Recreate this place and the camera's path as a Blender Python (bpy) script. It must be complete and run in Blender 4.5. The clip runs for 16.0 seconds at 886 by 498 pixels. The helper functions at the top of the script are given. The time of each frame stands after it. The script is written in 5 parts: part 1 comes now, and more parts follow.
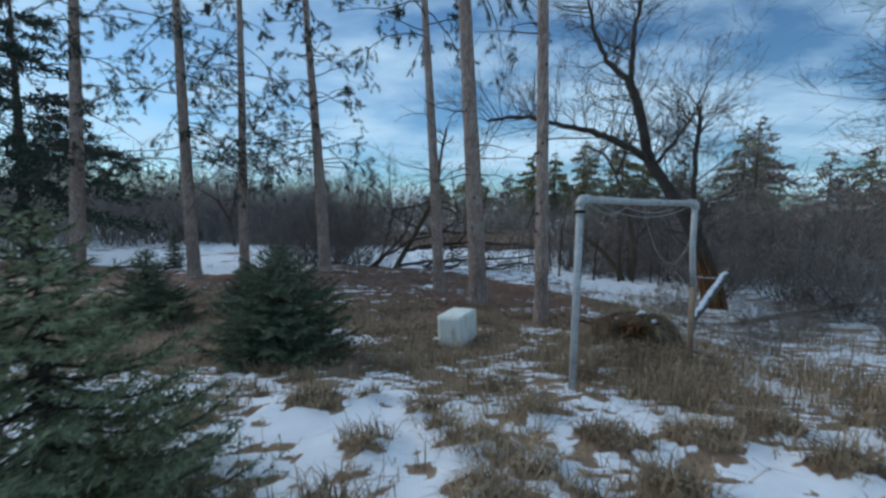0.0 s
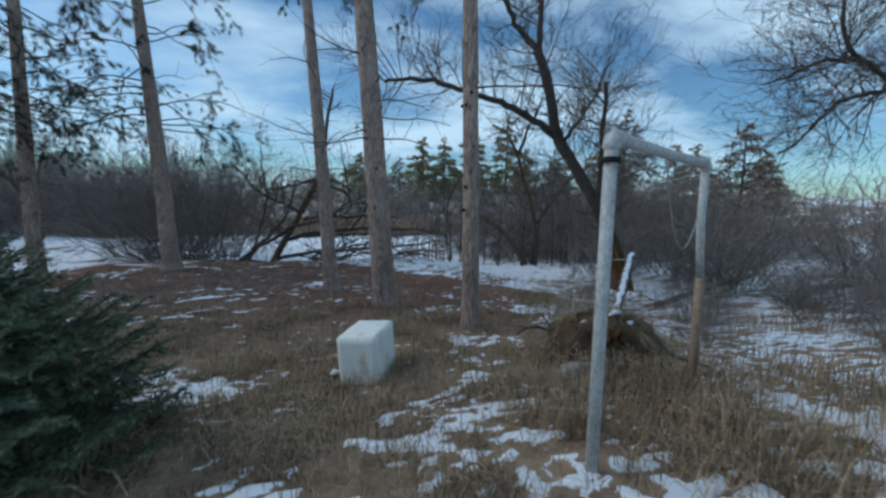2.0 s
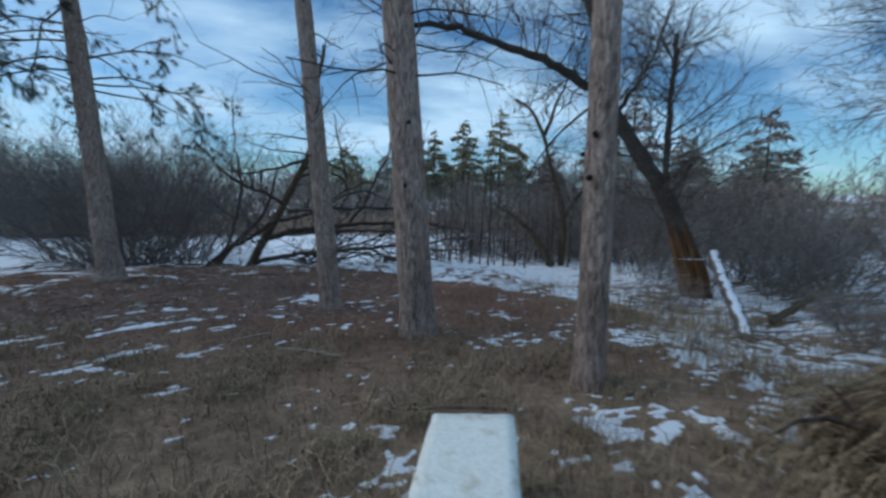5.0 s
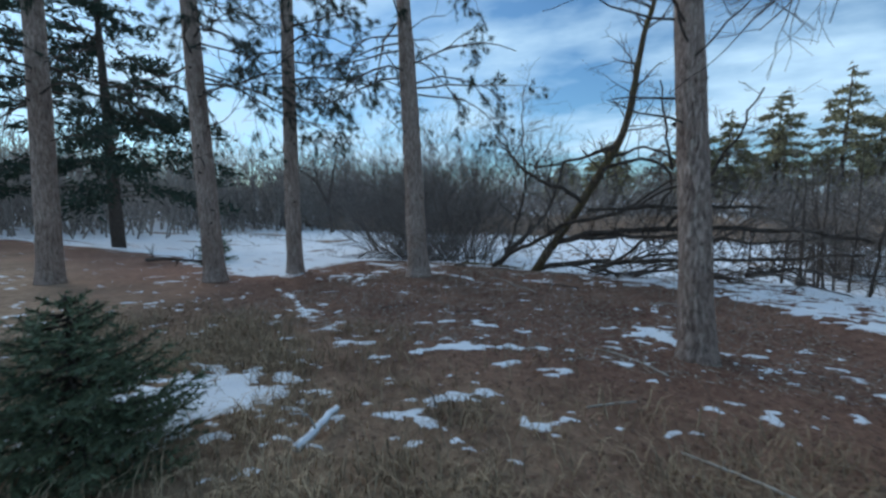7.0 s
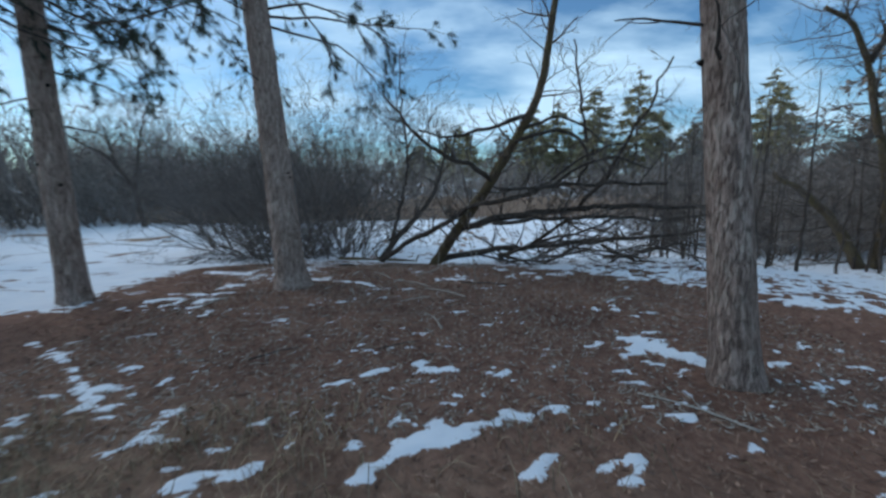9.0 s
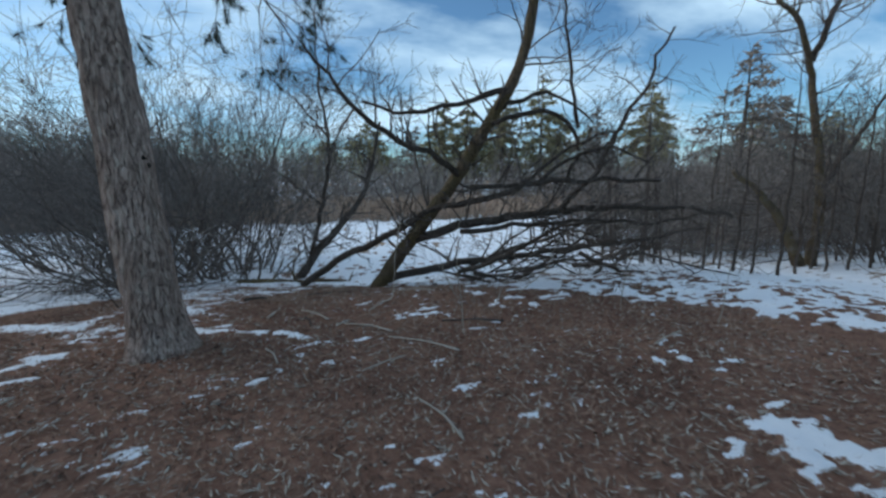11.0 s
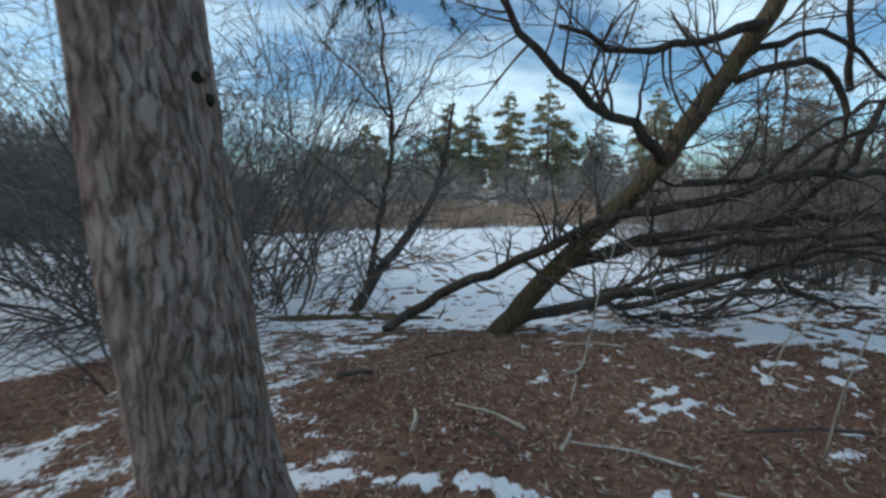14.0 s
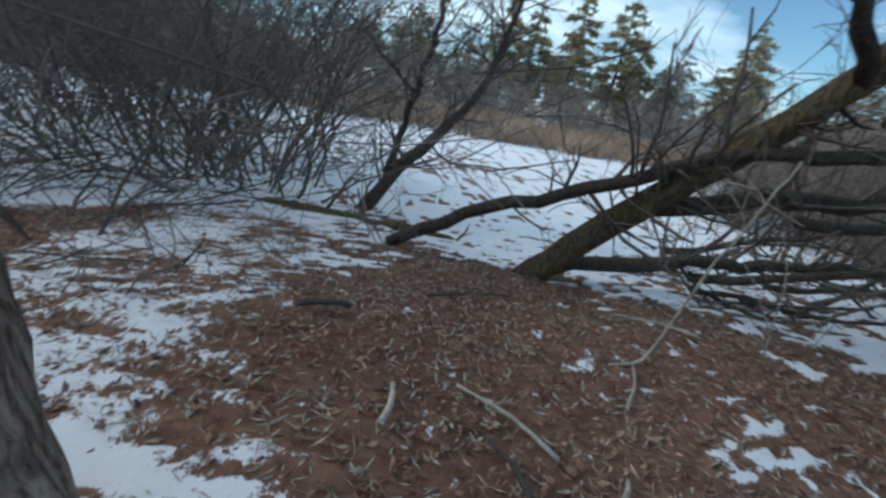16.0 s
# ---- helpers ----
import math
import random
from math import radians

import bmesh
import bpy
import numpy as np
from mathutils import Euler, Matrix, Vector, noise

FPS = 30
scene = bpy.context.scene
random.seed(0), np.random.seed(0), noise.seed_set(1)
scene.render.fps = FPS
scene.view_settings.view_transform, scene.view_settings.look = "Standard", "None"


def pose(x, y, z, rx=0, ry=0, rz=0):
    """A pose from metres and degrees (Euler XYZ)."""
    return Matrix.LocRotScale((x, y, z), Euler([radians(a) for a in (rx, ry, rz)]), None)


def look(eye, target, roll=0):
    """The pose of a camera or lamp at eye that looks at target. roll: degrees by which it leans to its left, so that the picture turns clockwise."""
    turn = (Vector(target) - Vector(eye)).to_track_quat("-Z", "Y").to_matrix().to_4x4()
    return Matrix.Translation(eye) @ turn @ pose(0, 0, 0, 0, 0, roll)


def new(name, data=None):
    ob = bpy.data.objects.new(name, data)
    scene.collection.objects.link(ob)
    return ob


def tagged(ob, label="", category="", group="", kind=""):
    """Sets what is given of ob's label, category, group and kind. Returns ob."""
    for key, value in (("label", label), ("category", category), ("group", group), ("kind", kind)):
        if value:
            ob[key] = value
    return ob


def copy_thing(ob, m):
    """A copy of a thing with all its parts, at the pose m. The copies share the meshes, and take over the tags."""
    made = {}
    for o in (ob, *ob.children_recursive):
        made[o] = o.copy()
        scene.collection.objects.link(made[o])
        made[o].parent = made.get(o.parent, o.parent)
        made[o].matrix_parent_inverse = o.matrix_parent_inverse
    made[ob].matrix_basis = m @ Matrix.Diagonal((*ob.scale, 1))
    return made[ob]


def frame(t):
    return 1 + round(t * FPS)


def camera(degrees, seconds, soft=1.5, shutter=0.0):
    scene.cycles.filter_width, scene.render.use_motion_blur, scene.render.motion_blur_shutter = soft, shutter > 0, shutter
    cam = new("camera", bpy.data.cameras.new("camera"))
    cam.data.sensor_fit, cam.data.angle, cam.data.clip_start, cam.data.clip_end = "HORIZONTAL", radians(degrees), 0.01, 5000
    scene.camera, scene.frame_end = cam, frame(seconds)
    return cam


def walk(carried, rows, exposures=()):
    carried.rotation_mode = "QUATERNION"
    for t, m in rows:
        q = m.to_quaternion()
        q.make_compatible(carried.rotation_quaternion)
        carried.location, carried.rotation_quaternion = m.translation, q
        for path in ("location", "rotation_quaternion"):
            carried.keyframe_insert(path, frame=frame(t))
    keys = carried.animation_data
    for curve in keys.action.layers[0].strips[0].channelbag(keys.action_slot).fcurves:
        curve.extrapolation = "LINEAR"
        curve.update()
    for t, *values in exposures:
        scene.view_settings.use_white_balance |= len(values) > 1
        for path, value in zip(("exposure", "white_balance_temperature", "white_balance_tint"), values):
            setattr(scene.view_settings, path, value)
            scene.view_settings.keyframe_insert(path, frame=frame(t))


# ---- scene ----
# ---- camera ----
cam = camera(96.5, 16.0, soft=2.6, shutter=0.4)
PATH = [
    (0, (1.071, -0.219, 1.793), (0.930, 1.768, 1.621), 0.9),
    (0.5, (0.931, 0.350, 1.753), (0.907, 2.345, 1.628), 0.8),
    (1, (0.885, 0.960, 1.688), (1.166, 2.934, 1.531), 1.0),
    (1.5, (0.872, 1.522, 1.617), (1.197, 3.487, 1.442), 1.1),
    (2, (0.757, 2.090, 1.574), (1.174, 4.033, 1.344), 0.9),
    (2.5, (0.643, 2.650, 1.514), (1.128, 4.581, 1.321), 1.4),
    (3, (0.534, 3.290, 1.503), (1.253, 5.150, 1.352), 1.7),
    (3.2, (0.491, 3.516, 1.490), (1.374, 5.303, 1.328), 1.5),
    (5.3, (0.118, 5.578, 1.191), (0.496, 7.525, 0.934), -0.2),
    (5.5, (-0.033, 5.833, 1.172), (0.264, 7.792, 0.901), -0.9),
    (6, (-0.497, 6.435, 1.117), (-0.352, 8.414, 0.869), -2.4),
    (6.5, (-0.853, 6.924, 1.077), (-0.953, 8.905, 0.826), -1.1),
    (7, (-1.250, 7.457, 1.098), (-1.937, 9.320, 0.864), 0.1),
    (7.5, (-1.596, 7.950, 1.076), (-2.237, 9.828, 0.823), -1.7),
    (8, (-1.954, 8.470, 1.039), (-2.397, 10.397, 0.738), -2.3),
    (8.5, (-2.291, 8.923, 1.054), (-2.542, 10.880, 0.730), -1.8),
    (9, (-2.651, 9.505, 1.023), (-2.616, 11.479, 0.706), -0.7),
    (9.2, (-2.736, 9.755, 1.006), (-2.618, 11.727, 0.693), -0.8),
    (11.3, (-3.503, 12.178, 0.988), (-2.998, 14.085, 0.660), -0.5),
    (11.5, (-3.635, 12.377, 0.993), (-3.229, 14.306, 0.655), -0.9),
    (12, (-3.988, 12.839, 0.967), (-3.823, 14.812, 0.682), -0.7),
    (12.5, (-4.258, 13.284, 0.984), (-4.159, 15.262, 0.708), -0.5),
    (13, (-4.576, 13.823, 0.927), (-4.362, 15.792, 0.644), -0.5),
    (13.5, (-4.718, 14.308, 0.872), (-4.344, 16.252, 0.584), -0.5),
    (14, (-4.782, 14.813, 0.844), (-4.218, 16.710, 0.556), -0.1),
    (14.5, (-4.834, 15.233, 0.801), (-4.121, 17.073, 0.474), 1.0),
    (15, (-4.687, 15.554, 0.734), (-3.937, 17.350, 0.276), 3.8),
    (15.5, (-4.510, 15.800, 0.635), (-3.833, 17.588, 0.047), 7.8),
    (16, (-4.494, 15.930, 0.594), (-4.032, 17.735, -0.134), 11.2),
]
walk(cam, [(t, look(e, a, r)) for t, e, a, r in PATH],
     exposures=[(0.0, -0.1, 6500, 10), (2.0, -0.06, 6600, 10), (3.0, 0.02, 6500, 10), (5.5, -0.09, 6300, 10), (7.5, 0.13, 6500, 10), (9.0, 0.12, 6500, 10),
                (12.0, 0.18, 6900, 10), (14.5, 0.32, 7200, 10), (16.0, 0.40, 7200, 10)])

# ---- sky and sun ----
world = bpy.data.worlds.new("dusk_sky")
scene.world = world
world.use_nodes = True


def sky():
    nt = world.node_tree
    n, l = nt.nodes, nt.links
    bg = n["Background"]
    bg.inputs[1].default_value = 0.06
    sk = n.new("ShaderNodeTexSky")
    sk.sky_type, sk.sun_disc = "NISHITA", False
    sk.sun_elevation, sk.sun_rotation = radians(35), radians(-70)
    sk.air_density, sk.dust_density, sk.ozone_density = 1.0, 0.6, 2.0
    co = n.new("ShaderNodeTexCoord")
    sep = n.new("ShaderNodeSeparateXYZ")
    l.new(co.outputs["Generated"], sep.inputs[0])
    up = n.new("ShaderNodeMath")
    up.operation, up.inputs[1].default_value = "MAXIMUM", 0.0
    l.new(sep.outputs[2], up.inputs[0])
    add = n.new("ShaderNodeMath")
    add.inputs[1].default_value = 0.22
    l.new(up.outputs[0], add.inputs[0])
    div = n.new("ShaderNodeVectorMath")
    div.operation = "DIVIDE"
    comb = n.new("ShaderNodeCombineXYZ")
    for i in range(3):
        l.new(add.outputs[0], comb.inputs[i])
    l.new(co.outputs["Generated"], div.inputs[0])
    l.new(comb.outputs[0], div.inputs[1])
    mp = n.new("ShaderNodeMapping")
    mp.inputs["Scale"].default_value = (0.8, 1.3, 1.0)
    mp.inputs["Location"].default_value = (3.1, 1.7, 0.0)
    l.new(div.outputs[0], mp.inputs[0])
    nz = n.new("ShaderNodeTexNoise")
    nz.inputs["Scale"].default_value, nz.inputs["Detail"].default_value = 1.5, 7
    nz.inputs["Roughness"].default_value = 0.55
    l.new(mp.outputs[0], nz.inputs["Vector"])
    rp = n.new("ShaderNodeValToRGB")
    rp.color_ramp.elements[0].position, rp.color_ramp.elements[1].position = 0.40, 0.66
    l.new(nz.outputs["Fac"], rp.inputs[0])
    mul = n.new("ShaderNodeVectorMath")
    mul.operation = "MULTIPLY"
    mul.inputs[1].default_value = SKY_GAIN
    l.new(sk.outputs[0], mul.inputs[0])
    mx = n.new("ShaderNodeMix")
    mx.data_type = "RGBA"
    mx.inputs[7].default_value = (*CLOUD, 1)
    l.new(rp.outputs[0], mx.inputs[0])
    l.new(mul.outputs[0], mx.inputs[6])
    l.new(mx.outputs[2], bg.inputs[0])


SKY_GAIN = (1.15, 1.75, 2.05)
CLOUD = (9.0, 13.2, 17.0)
sky()
sun = new("sun", bpy.data.lights.new("sun", "SUN"))
sun.data.energy, sun.data.angle, sun.data.color = 1.2, radians(40), (1.0, 0.96, 0.92)
sun.matrix_world = look((0, 0, 20), (7.7, -2.8, 14.3))


# ---- materials ----
def material(name):
    m = bpy.data.materials.new(name)
    m.use_nodes = True
    return m, m.node_tree.nodes, m.node_tree.links, m.node_tree.nodes["Principled BSDF"]


def ramp(n, stops):
    r = n.new("ShaderNodeValToRGB")
    e = r.color_ramp.elements
    e[0].position, e[0].color = stops[0][0], (*stops[0][1], 1)
    e[1].position, e[1].color = stops[-1][0], (*stops[-1][1], 1)
    for p, c in stops[1:-1]:
        k = e.new(p)
        k.color = (*c, 1)
    return r


def noise_node(n, l, vec, scale, detail=5, rough=0.6):
    z = n.new("ShaderNodeTexNoise")
    z.inputs["Scale"].default_value, z.inputs["Detail"].default_value = scale, detail
    z.inputs["Roughness"].default_value = rough
    l.new(vec, z.inputs["Vector"])
    return z.outputs["Fac"]


def mix(n, l, fac, a, b, kind="MIX"):
    x = n.new("ShaderNodeMix")
    x.data_type, x.blend_type = "RGBA", kind
    for sock, v in ((x.inputs[0], fac), (x.inputs[6], a), (x.inputs[7], b)):
        if isinstance(v, (int, float)):
            sock.default_value = v
        elif isinstance(v, tuple):
            sock.default_value = (*v, 1)
        else:
            l.new(v, sock)
    return x.outputs[2]


def surf(name, dark, light, scale, rough=0.85, bump=0.3, fine=60.0, stretch=(1, 1, 1), island=0.0):
    """A surface of two tones with patches, fine grain and relief. island: how far single pieces differ."""
    m, n, l, b = material(name)
    co = n.new("ShaderNodeTexCoord")
    mp = n.new("ShaderNodeMapping")
    mp.inputs["Scale"].default_value = stretch
    l.new(co.outputs["Object"], mp.inputs[0])
    big = noise_node(n, l, mp.outputs[0], scale)
    r = ramp(n, [(0.3, dark), (0.7, light)])
    l.new(big, r.inputs[0])
    small = noise_node(n, l, mp.outputs[0], fine, 3)
    r2 = ramp(n, [(0.25, (0.55, 0.55, 0.55)), (0.75, (1.25, 1.25, 1.25))])
    l.new(small, r2.inputs[0])
    col = mix(n, l, 1.0, r.outputs[0], r2.outputs[0], "MULTIPLY")
    if island:
        g = n.new("ShaderNodeNewGeometry")
        r3 = ramp(n, [(0.0, (1 - island,) * 3), (1.0, (1 + island, 1 + island * 0.95, 1 + island * 0.8))])
        l.new(g.outputs["Random Per Island"], r3.inputs[0])
        col = mix(n, l, 1.0, col, r3.outputs[0], "MULTIPLY")
    l.new(col, b.inputs["Base Color"])
    b.inputs["Roughness"].default_value = rough
    b.inputs["Specular IOR Level"].default_value = 0.25
    if bump:
        bp = n.new("ShaderNodeBump")
        bp.inputs["Strength"].default_value, bp.inputs["Distance"].default_value = bump, 0.02
        l.new(small, bp.inputs["Height"])
        l.new(bp.outputs[0], b.inputs["Normal"])
    return m


def ground_material():
    m, n, l, b = material("ground")
    co = n.new("ShaderNodeTexCoord").outputs["Object"]
    snow = n.new("ShaderNodeAttribute")
    snow.attribute_name = "snow"
    straw = n.new("ShaderNodeAttribute")
    straw.attribute_name = "straw"
    rn = ramp(n, [(0.28, (0.115, 0.060, 0.045)), (0.5, (0.22, 0.120, 0.088)), (0.75, (0.34, 0.205, 0.15))])
    l.new(noise_node(n, l, co, 9.0, 8, 0.7), rn.inputs[0])
    rg = ramp(n, [(0.28, (0.125, 0.085, 0.060)), (0.5, (0.28, 0.198, 0.138)), (0.75, (0.46, 0.345, 0.24))])
    l.new(noise_node(n, l, co, 6.0, 8, 0.7), rg.inputs[0])
    soil = mix(n, l, straw.outputs["Fac"], rn.outputs[0], rg.outputs[0])
    big = ramp(n, [(0.3, (0.75, 0.72, 0.7)), (0.7, (1.2, 1.15, 1.1))])
    l.new(noise_node(n, l, co, 0.7, 3), big.inputs[0])
    soil = mix(n, l, 1.0, soil, big.outputs[0], "MULTIPLY")
    fine = noise_node(n, l, co, 19.0, 7, 0.7)
    mm = n.new("ShaderNodeMath")
    mm.operation, mm.inputs[1].default_value, mm.inputs[2].default_value = "MULTIPLY_ADD", 1.9, -0.95
    l.new(fine, mm.inputs[0])
    sm = n.new("ShaderNodeMath")
    l.new(snow.outputs["Fac"], sm.inputs[0])
    l.new(mm.outputs[0], sm.inputs[1])
    edge = ramp(n, [(0.46, (0, 0, 0)), (0.58, (1, 1, 1))])
    l.new(sm.outputs[0], edge.inputs[0])
    rs = ramp(n, [(0.3, (0.76, 0.80, 0.86)), (0.7, (0.88, 0.90, 0.93))])
    l.new(noise_node(n, l, co, 3.0, 5), rs.inputs[0])
    col = mix(n, l, edge.outputs[0], soil, rs.outputs[0])
    l.new(col, b.inputs["Base Color"])
    b.inputs["Roughness"].default_value = 0.9
    b.inputs["Specular IOR Level"].default_value = 0.2
    bp = n.new("ShaderNodeBump")
    bp.inputs["Strength"].default_value, bp.inputs["Distance"].default_value = 0.5, 0.03
    l.new(noise_node(n, l, co, 40.0, 6, 0.7), bp.inputs["Height"])
    l.new(bp.outputs[0], b.inputs["Normal"])
    return m


def bark_material(name, plate, furrow, scale=7.0, moss=None):
    """Bark in upright plates with dark furrows between them."""
    m, n, l, b = material(name)
    co = n.new("ShaderNodeTexCoord").outputs["Object"]
    wob = n.new("ShaderNodeTexNoise")
    wob.inputs["Scale"].default_value = 7.0
    wob.inputs["Detail"].default_value = 2
    l.new(co, wob.inputs["Vector"])
    off = n.new("ShaderNodeVectorMath")
    off.operation = "MULTIPLY_ADD"
    off.inputs[1].default_value = (0.06, 0.06, 0.16)
    l.new(wob.outputs["Color"], off.inputs[0])
    l.new(co, off.inputs[2])
    mp = n.new("ShaderNodeMapping")
    mp.inputs["Scale"].default_value = (scale * 3.7, scale * 3.7, scale * 0.62)
    l.new(off.outputs[0], mp.inputs[0])
    vo = n.new("ShaderNodeTexVoronoi")
    vo.feature = "DISTANCE_TO_EDGE"
    vo.inputs["Scale"].default_value = 1.0
    l.new(mp.outputs[0], vo.inputs["Vector"])
    rag = n.new("ShaderNodeMath")
    rag.operation, rag.inputs[1].default_value = "MULTIPLY_ADD", 0.45
    l.new(vo.outputs["Distance"], rag.inputs[0])
    l.new(noise_node(n, l, mp.outputs[0], 1.6, 9, 0.74), rag.inputs[2])
    fr = ramp(n, [(0.36, (0, 0, 0)), (0.58, (1, 1, 1))])
    l.new(rag.outputs[0], fr.inputs[0])
    flake = noise_node(n, l, mp.outputs[0], 0.95, 9, 0.78)
    tone = ramp(n, [(0.34, tuple(c * 0.42 for c in plate)), (0.5, plate), (0.66, tuple(min(c * 1.5, 0.68) for c in plate))])
    l.new(flake, tone.inputs[0])
    patch = ramp(n, [(0.35, (0.82, 0.78, 0.76)), (0.65, (1.12, 1.1, 1.1))])
    l.new(noise_node(n, l, co, 1.6, 3), patch.inputs[0])
    base = mix(n, l, 1.0, tone.outputs[0], patch.outputs[0], "MULTIPLY")
    if moss:
        mr = ramp(n, [(0.42, (0, 0, 0)), (0.62, (0.8, 0.8, 0.8))])
        l.new(noise_node(n, l, co, 2.3, 4), mr.inputs[0])
        base = mix(n, l, mr.outputs[0], base, moss)
    col = mix(n, l, fr.outputs[0], furrow, base)
    l.new(col, b.inputs["Base Color"])
    b.inputs["Roughness"].default_value = 0.92
    b.inputs["Specular IOR Level"].default_value = 0.2
    hsum = n.new("ShaderNodeMath")
    hsum.operation, hsum.inputs[1].default_value = "MULTIPLY_ADD", 1.1
    l.new(flake, hsum.inputs[0])
    l.new(fr.outputs[0], hsum.inputs[2])
    bp = n.new("ShaderNodeBump")
    bp.inputs["Strength"].default_value, bp.inputs["Distance"].default_value = 0.9, 0.03
    l.new(hsum.outputs[0], bp.inputs["Height"])
    l.new(bp.outputs[0], b.inputs["Normal"])
    return m


def snowy_material(name, dark, light, amount=0.98):
    """Bark with snow lying on whatever faces up."""
    m = surf(name, dark, light, 6.0, 0.9, 0.5, 40.0, (1, 1, 1))
    n, l = m.node_tree.nodes, m.node_tree.links
    b = n["Principled BSDF"]
    old = b.inputs["Base Color"].links[0].from_socket
    g = n.new("ShaderNodeNewGeometry")
    s = n.new("ShaderNodeSeparateXYZ")
    l.new(g.outputs["Normal"], s.inputs[0])
    co = n.new("ShaderNodeTexCoord").outputs["Object"]
    ad = n.new("ShaderNodeMath")
    ad.operation, ad.inputs[1].default_value = "MULTIPLY_ADD", 0.9
    l.new(noise_node(n, l, co, 5.0, 4), ad.inputs[0])
    l.new(s.outputs[2], ad.inputs[2])
    ad2 = n.new("ShaderNodeMath")
    ad2.operation, ad2.inputs[1].default_value = "MULTIPLY", 0.5
    l.new(ad.outputs[0], ad2.inputs[0])
    r = ramp(n, [(amount * 0.5 + 0.21, (0, 0, 0)), (amount * 0.5 + 0.26, (1, 1, 1))])
    l.new(ad2.outputs[0], r.inputs[0])
    l.new(mix(n, l, r.outputs[0], old, (0.78, 0.82, 0.88)), b.inputs["Base Color"])
    return m


def stained_white():
    m, n, l, b = material("stained_white_foam")
    co = n.new("ShaderNodeTexCoord").outputs["Object"]
    mp = n.new("ShaderNodeMapping")
    mp.inputs["Scale"].default_value = (6, 6, 2.2)
    l.new(co, mp.inputs[0])
    r = ramp(n, [(0.54, (0.86, 0.86, 0.80)), (0.66, (0.68, 0.64, 0.53)), (0.82, (0.40, 0.35, 0.26))])
    l.new(noise_node(n, l, mp.outputs[0], 1.3, 6, 0.62), r.inputs[0])
    gr = ramp(n, [(0.3, (0.86, 0.86, 0.84)), (0.7, (1.04, 1.04, 1.04))])
    l.new(noise_node(n, l, co, 45.0, 3), gr.inputs[0])
    side = mix(n, l, 1.0, r.outputs[0], gr.outputs[0], "MULTIPLY")
    l.new(side, b.inputs["Base Color"])
    b.inputs["Roughness"].default_value = 0.75
    bp = n.new("ShaderNodeBump")
    bp.inputs["Strength"].default_value, bp.inputs["Distance"].default_value = 0.25, 0.005
    l.new(noise_node(n, l, co, 60.0, 4), bp.inputs["Height"])
    l.new(bp.outputs[0], b.inputs["Normal"])
    return m


M_GROUND = ground_material()
M_PINE = bark_material("pine_bark", (0.53, 0.395, 0.335), (0.125, 0.086, 0.070))
M_STUB = surf("dead_branch", (0.055, 0.045, 0.04), (0.12, 0.10, 0.09), 4.0)
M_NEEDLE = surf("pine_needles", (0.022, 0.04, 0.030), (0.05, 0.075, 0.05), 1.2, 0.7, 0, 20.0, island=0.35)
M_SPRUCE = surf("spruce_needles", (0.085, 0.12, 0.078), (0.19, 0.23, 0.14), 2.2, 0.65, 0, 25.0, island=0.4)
# lighter than real needles, to make up for the boughs' own shade
M_SPRUCE_PALE = surf("spruce_needles_pale", (0.16, 0.185, 0.115), (0.30, 0.32, 0.19), 2.2, 0.65, 0, 25.0, island=0.4)
M_BRANCH = bark_material("dark_branch_bark", (0.13, 0.108, 0.092), (0.045, 0.038, 0.033), 9.0)
M_OLIVE = bark_material("mossy_branch_bark", (0.19, 0.145, 0.10), (0.06, 0.048, 0.035), 9.0, moss=(0.21, 0.165, 0.08))
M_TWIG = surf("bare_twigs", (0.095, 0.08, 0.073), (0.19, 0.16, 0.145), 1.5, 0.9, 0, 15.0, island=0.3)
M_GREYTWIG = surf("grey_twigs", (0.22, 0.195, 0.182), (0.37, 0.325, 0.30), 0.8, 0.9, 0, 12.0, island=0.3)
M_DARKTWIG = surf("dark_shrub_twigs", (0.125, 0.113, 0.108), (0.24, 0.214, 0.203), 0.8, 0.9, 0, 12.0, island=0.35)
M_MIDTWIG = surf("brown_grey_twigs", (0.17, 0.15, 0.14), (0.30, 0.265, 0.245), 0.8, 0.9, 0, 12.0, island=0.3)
# paler than the nearer twigs: distance haze painted into the colour
M_FARTWIG = surf("hazed_distant_twigs", (0.28, 0.25, 0.235), (0.42, 0.37, 0.34), 0.12, 0.95, 0, 2.0, island=0.3)
# olive needles with the distance haze mixed into the base colour
M_FARGREEN = surf("hazed_distant_conifer", (0.29, 0.255, 0.15), (0.43, 0.375, 0.23), 0.25, 0.9, 0, 3.0, island=0.35)
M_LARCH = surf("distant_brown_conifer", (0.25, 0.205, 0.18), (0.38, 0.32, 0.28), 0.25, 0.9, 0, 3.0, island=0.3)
M_STRAW = surf("dry_grass", (0.21, 0.152, 0.101), (0.44, 0.33, 0.222), 1.2, 0.8, 0, 30.0, island=0.5)
M_LITTER = surf("leaf_litter", (0.15, 0.084, 0.065), (0.33, 0.212, 0.158), 2.0, 0.8, 0, 30.0, island=0.6)
M_REED = surf("dry_reeds", (0.35, 0.25, 0.19), (0.54, 0.41, 0.325), 0.3, 0.85, 0, 10.0, island=0.35)
M_ROT = surf("rotten_wood", (0.085, 0.042, 0.02), (0.23, 0.115, 0.048), 5.0, 0.95, 0.7, 35.0, (1, 1, 0.4))
M_SOIL = surf("root_soil", (0.05, 0.034, 0.022), (0.13, 0.085, 0.05), 6.0, 0.95, 0.8, 30.0)
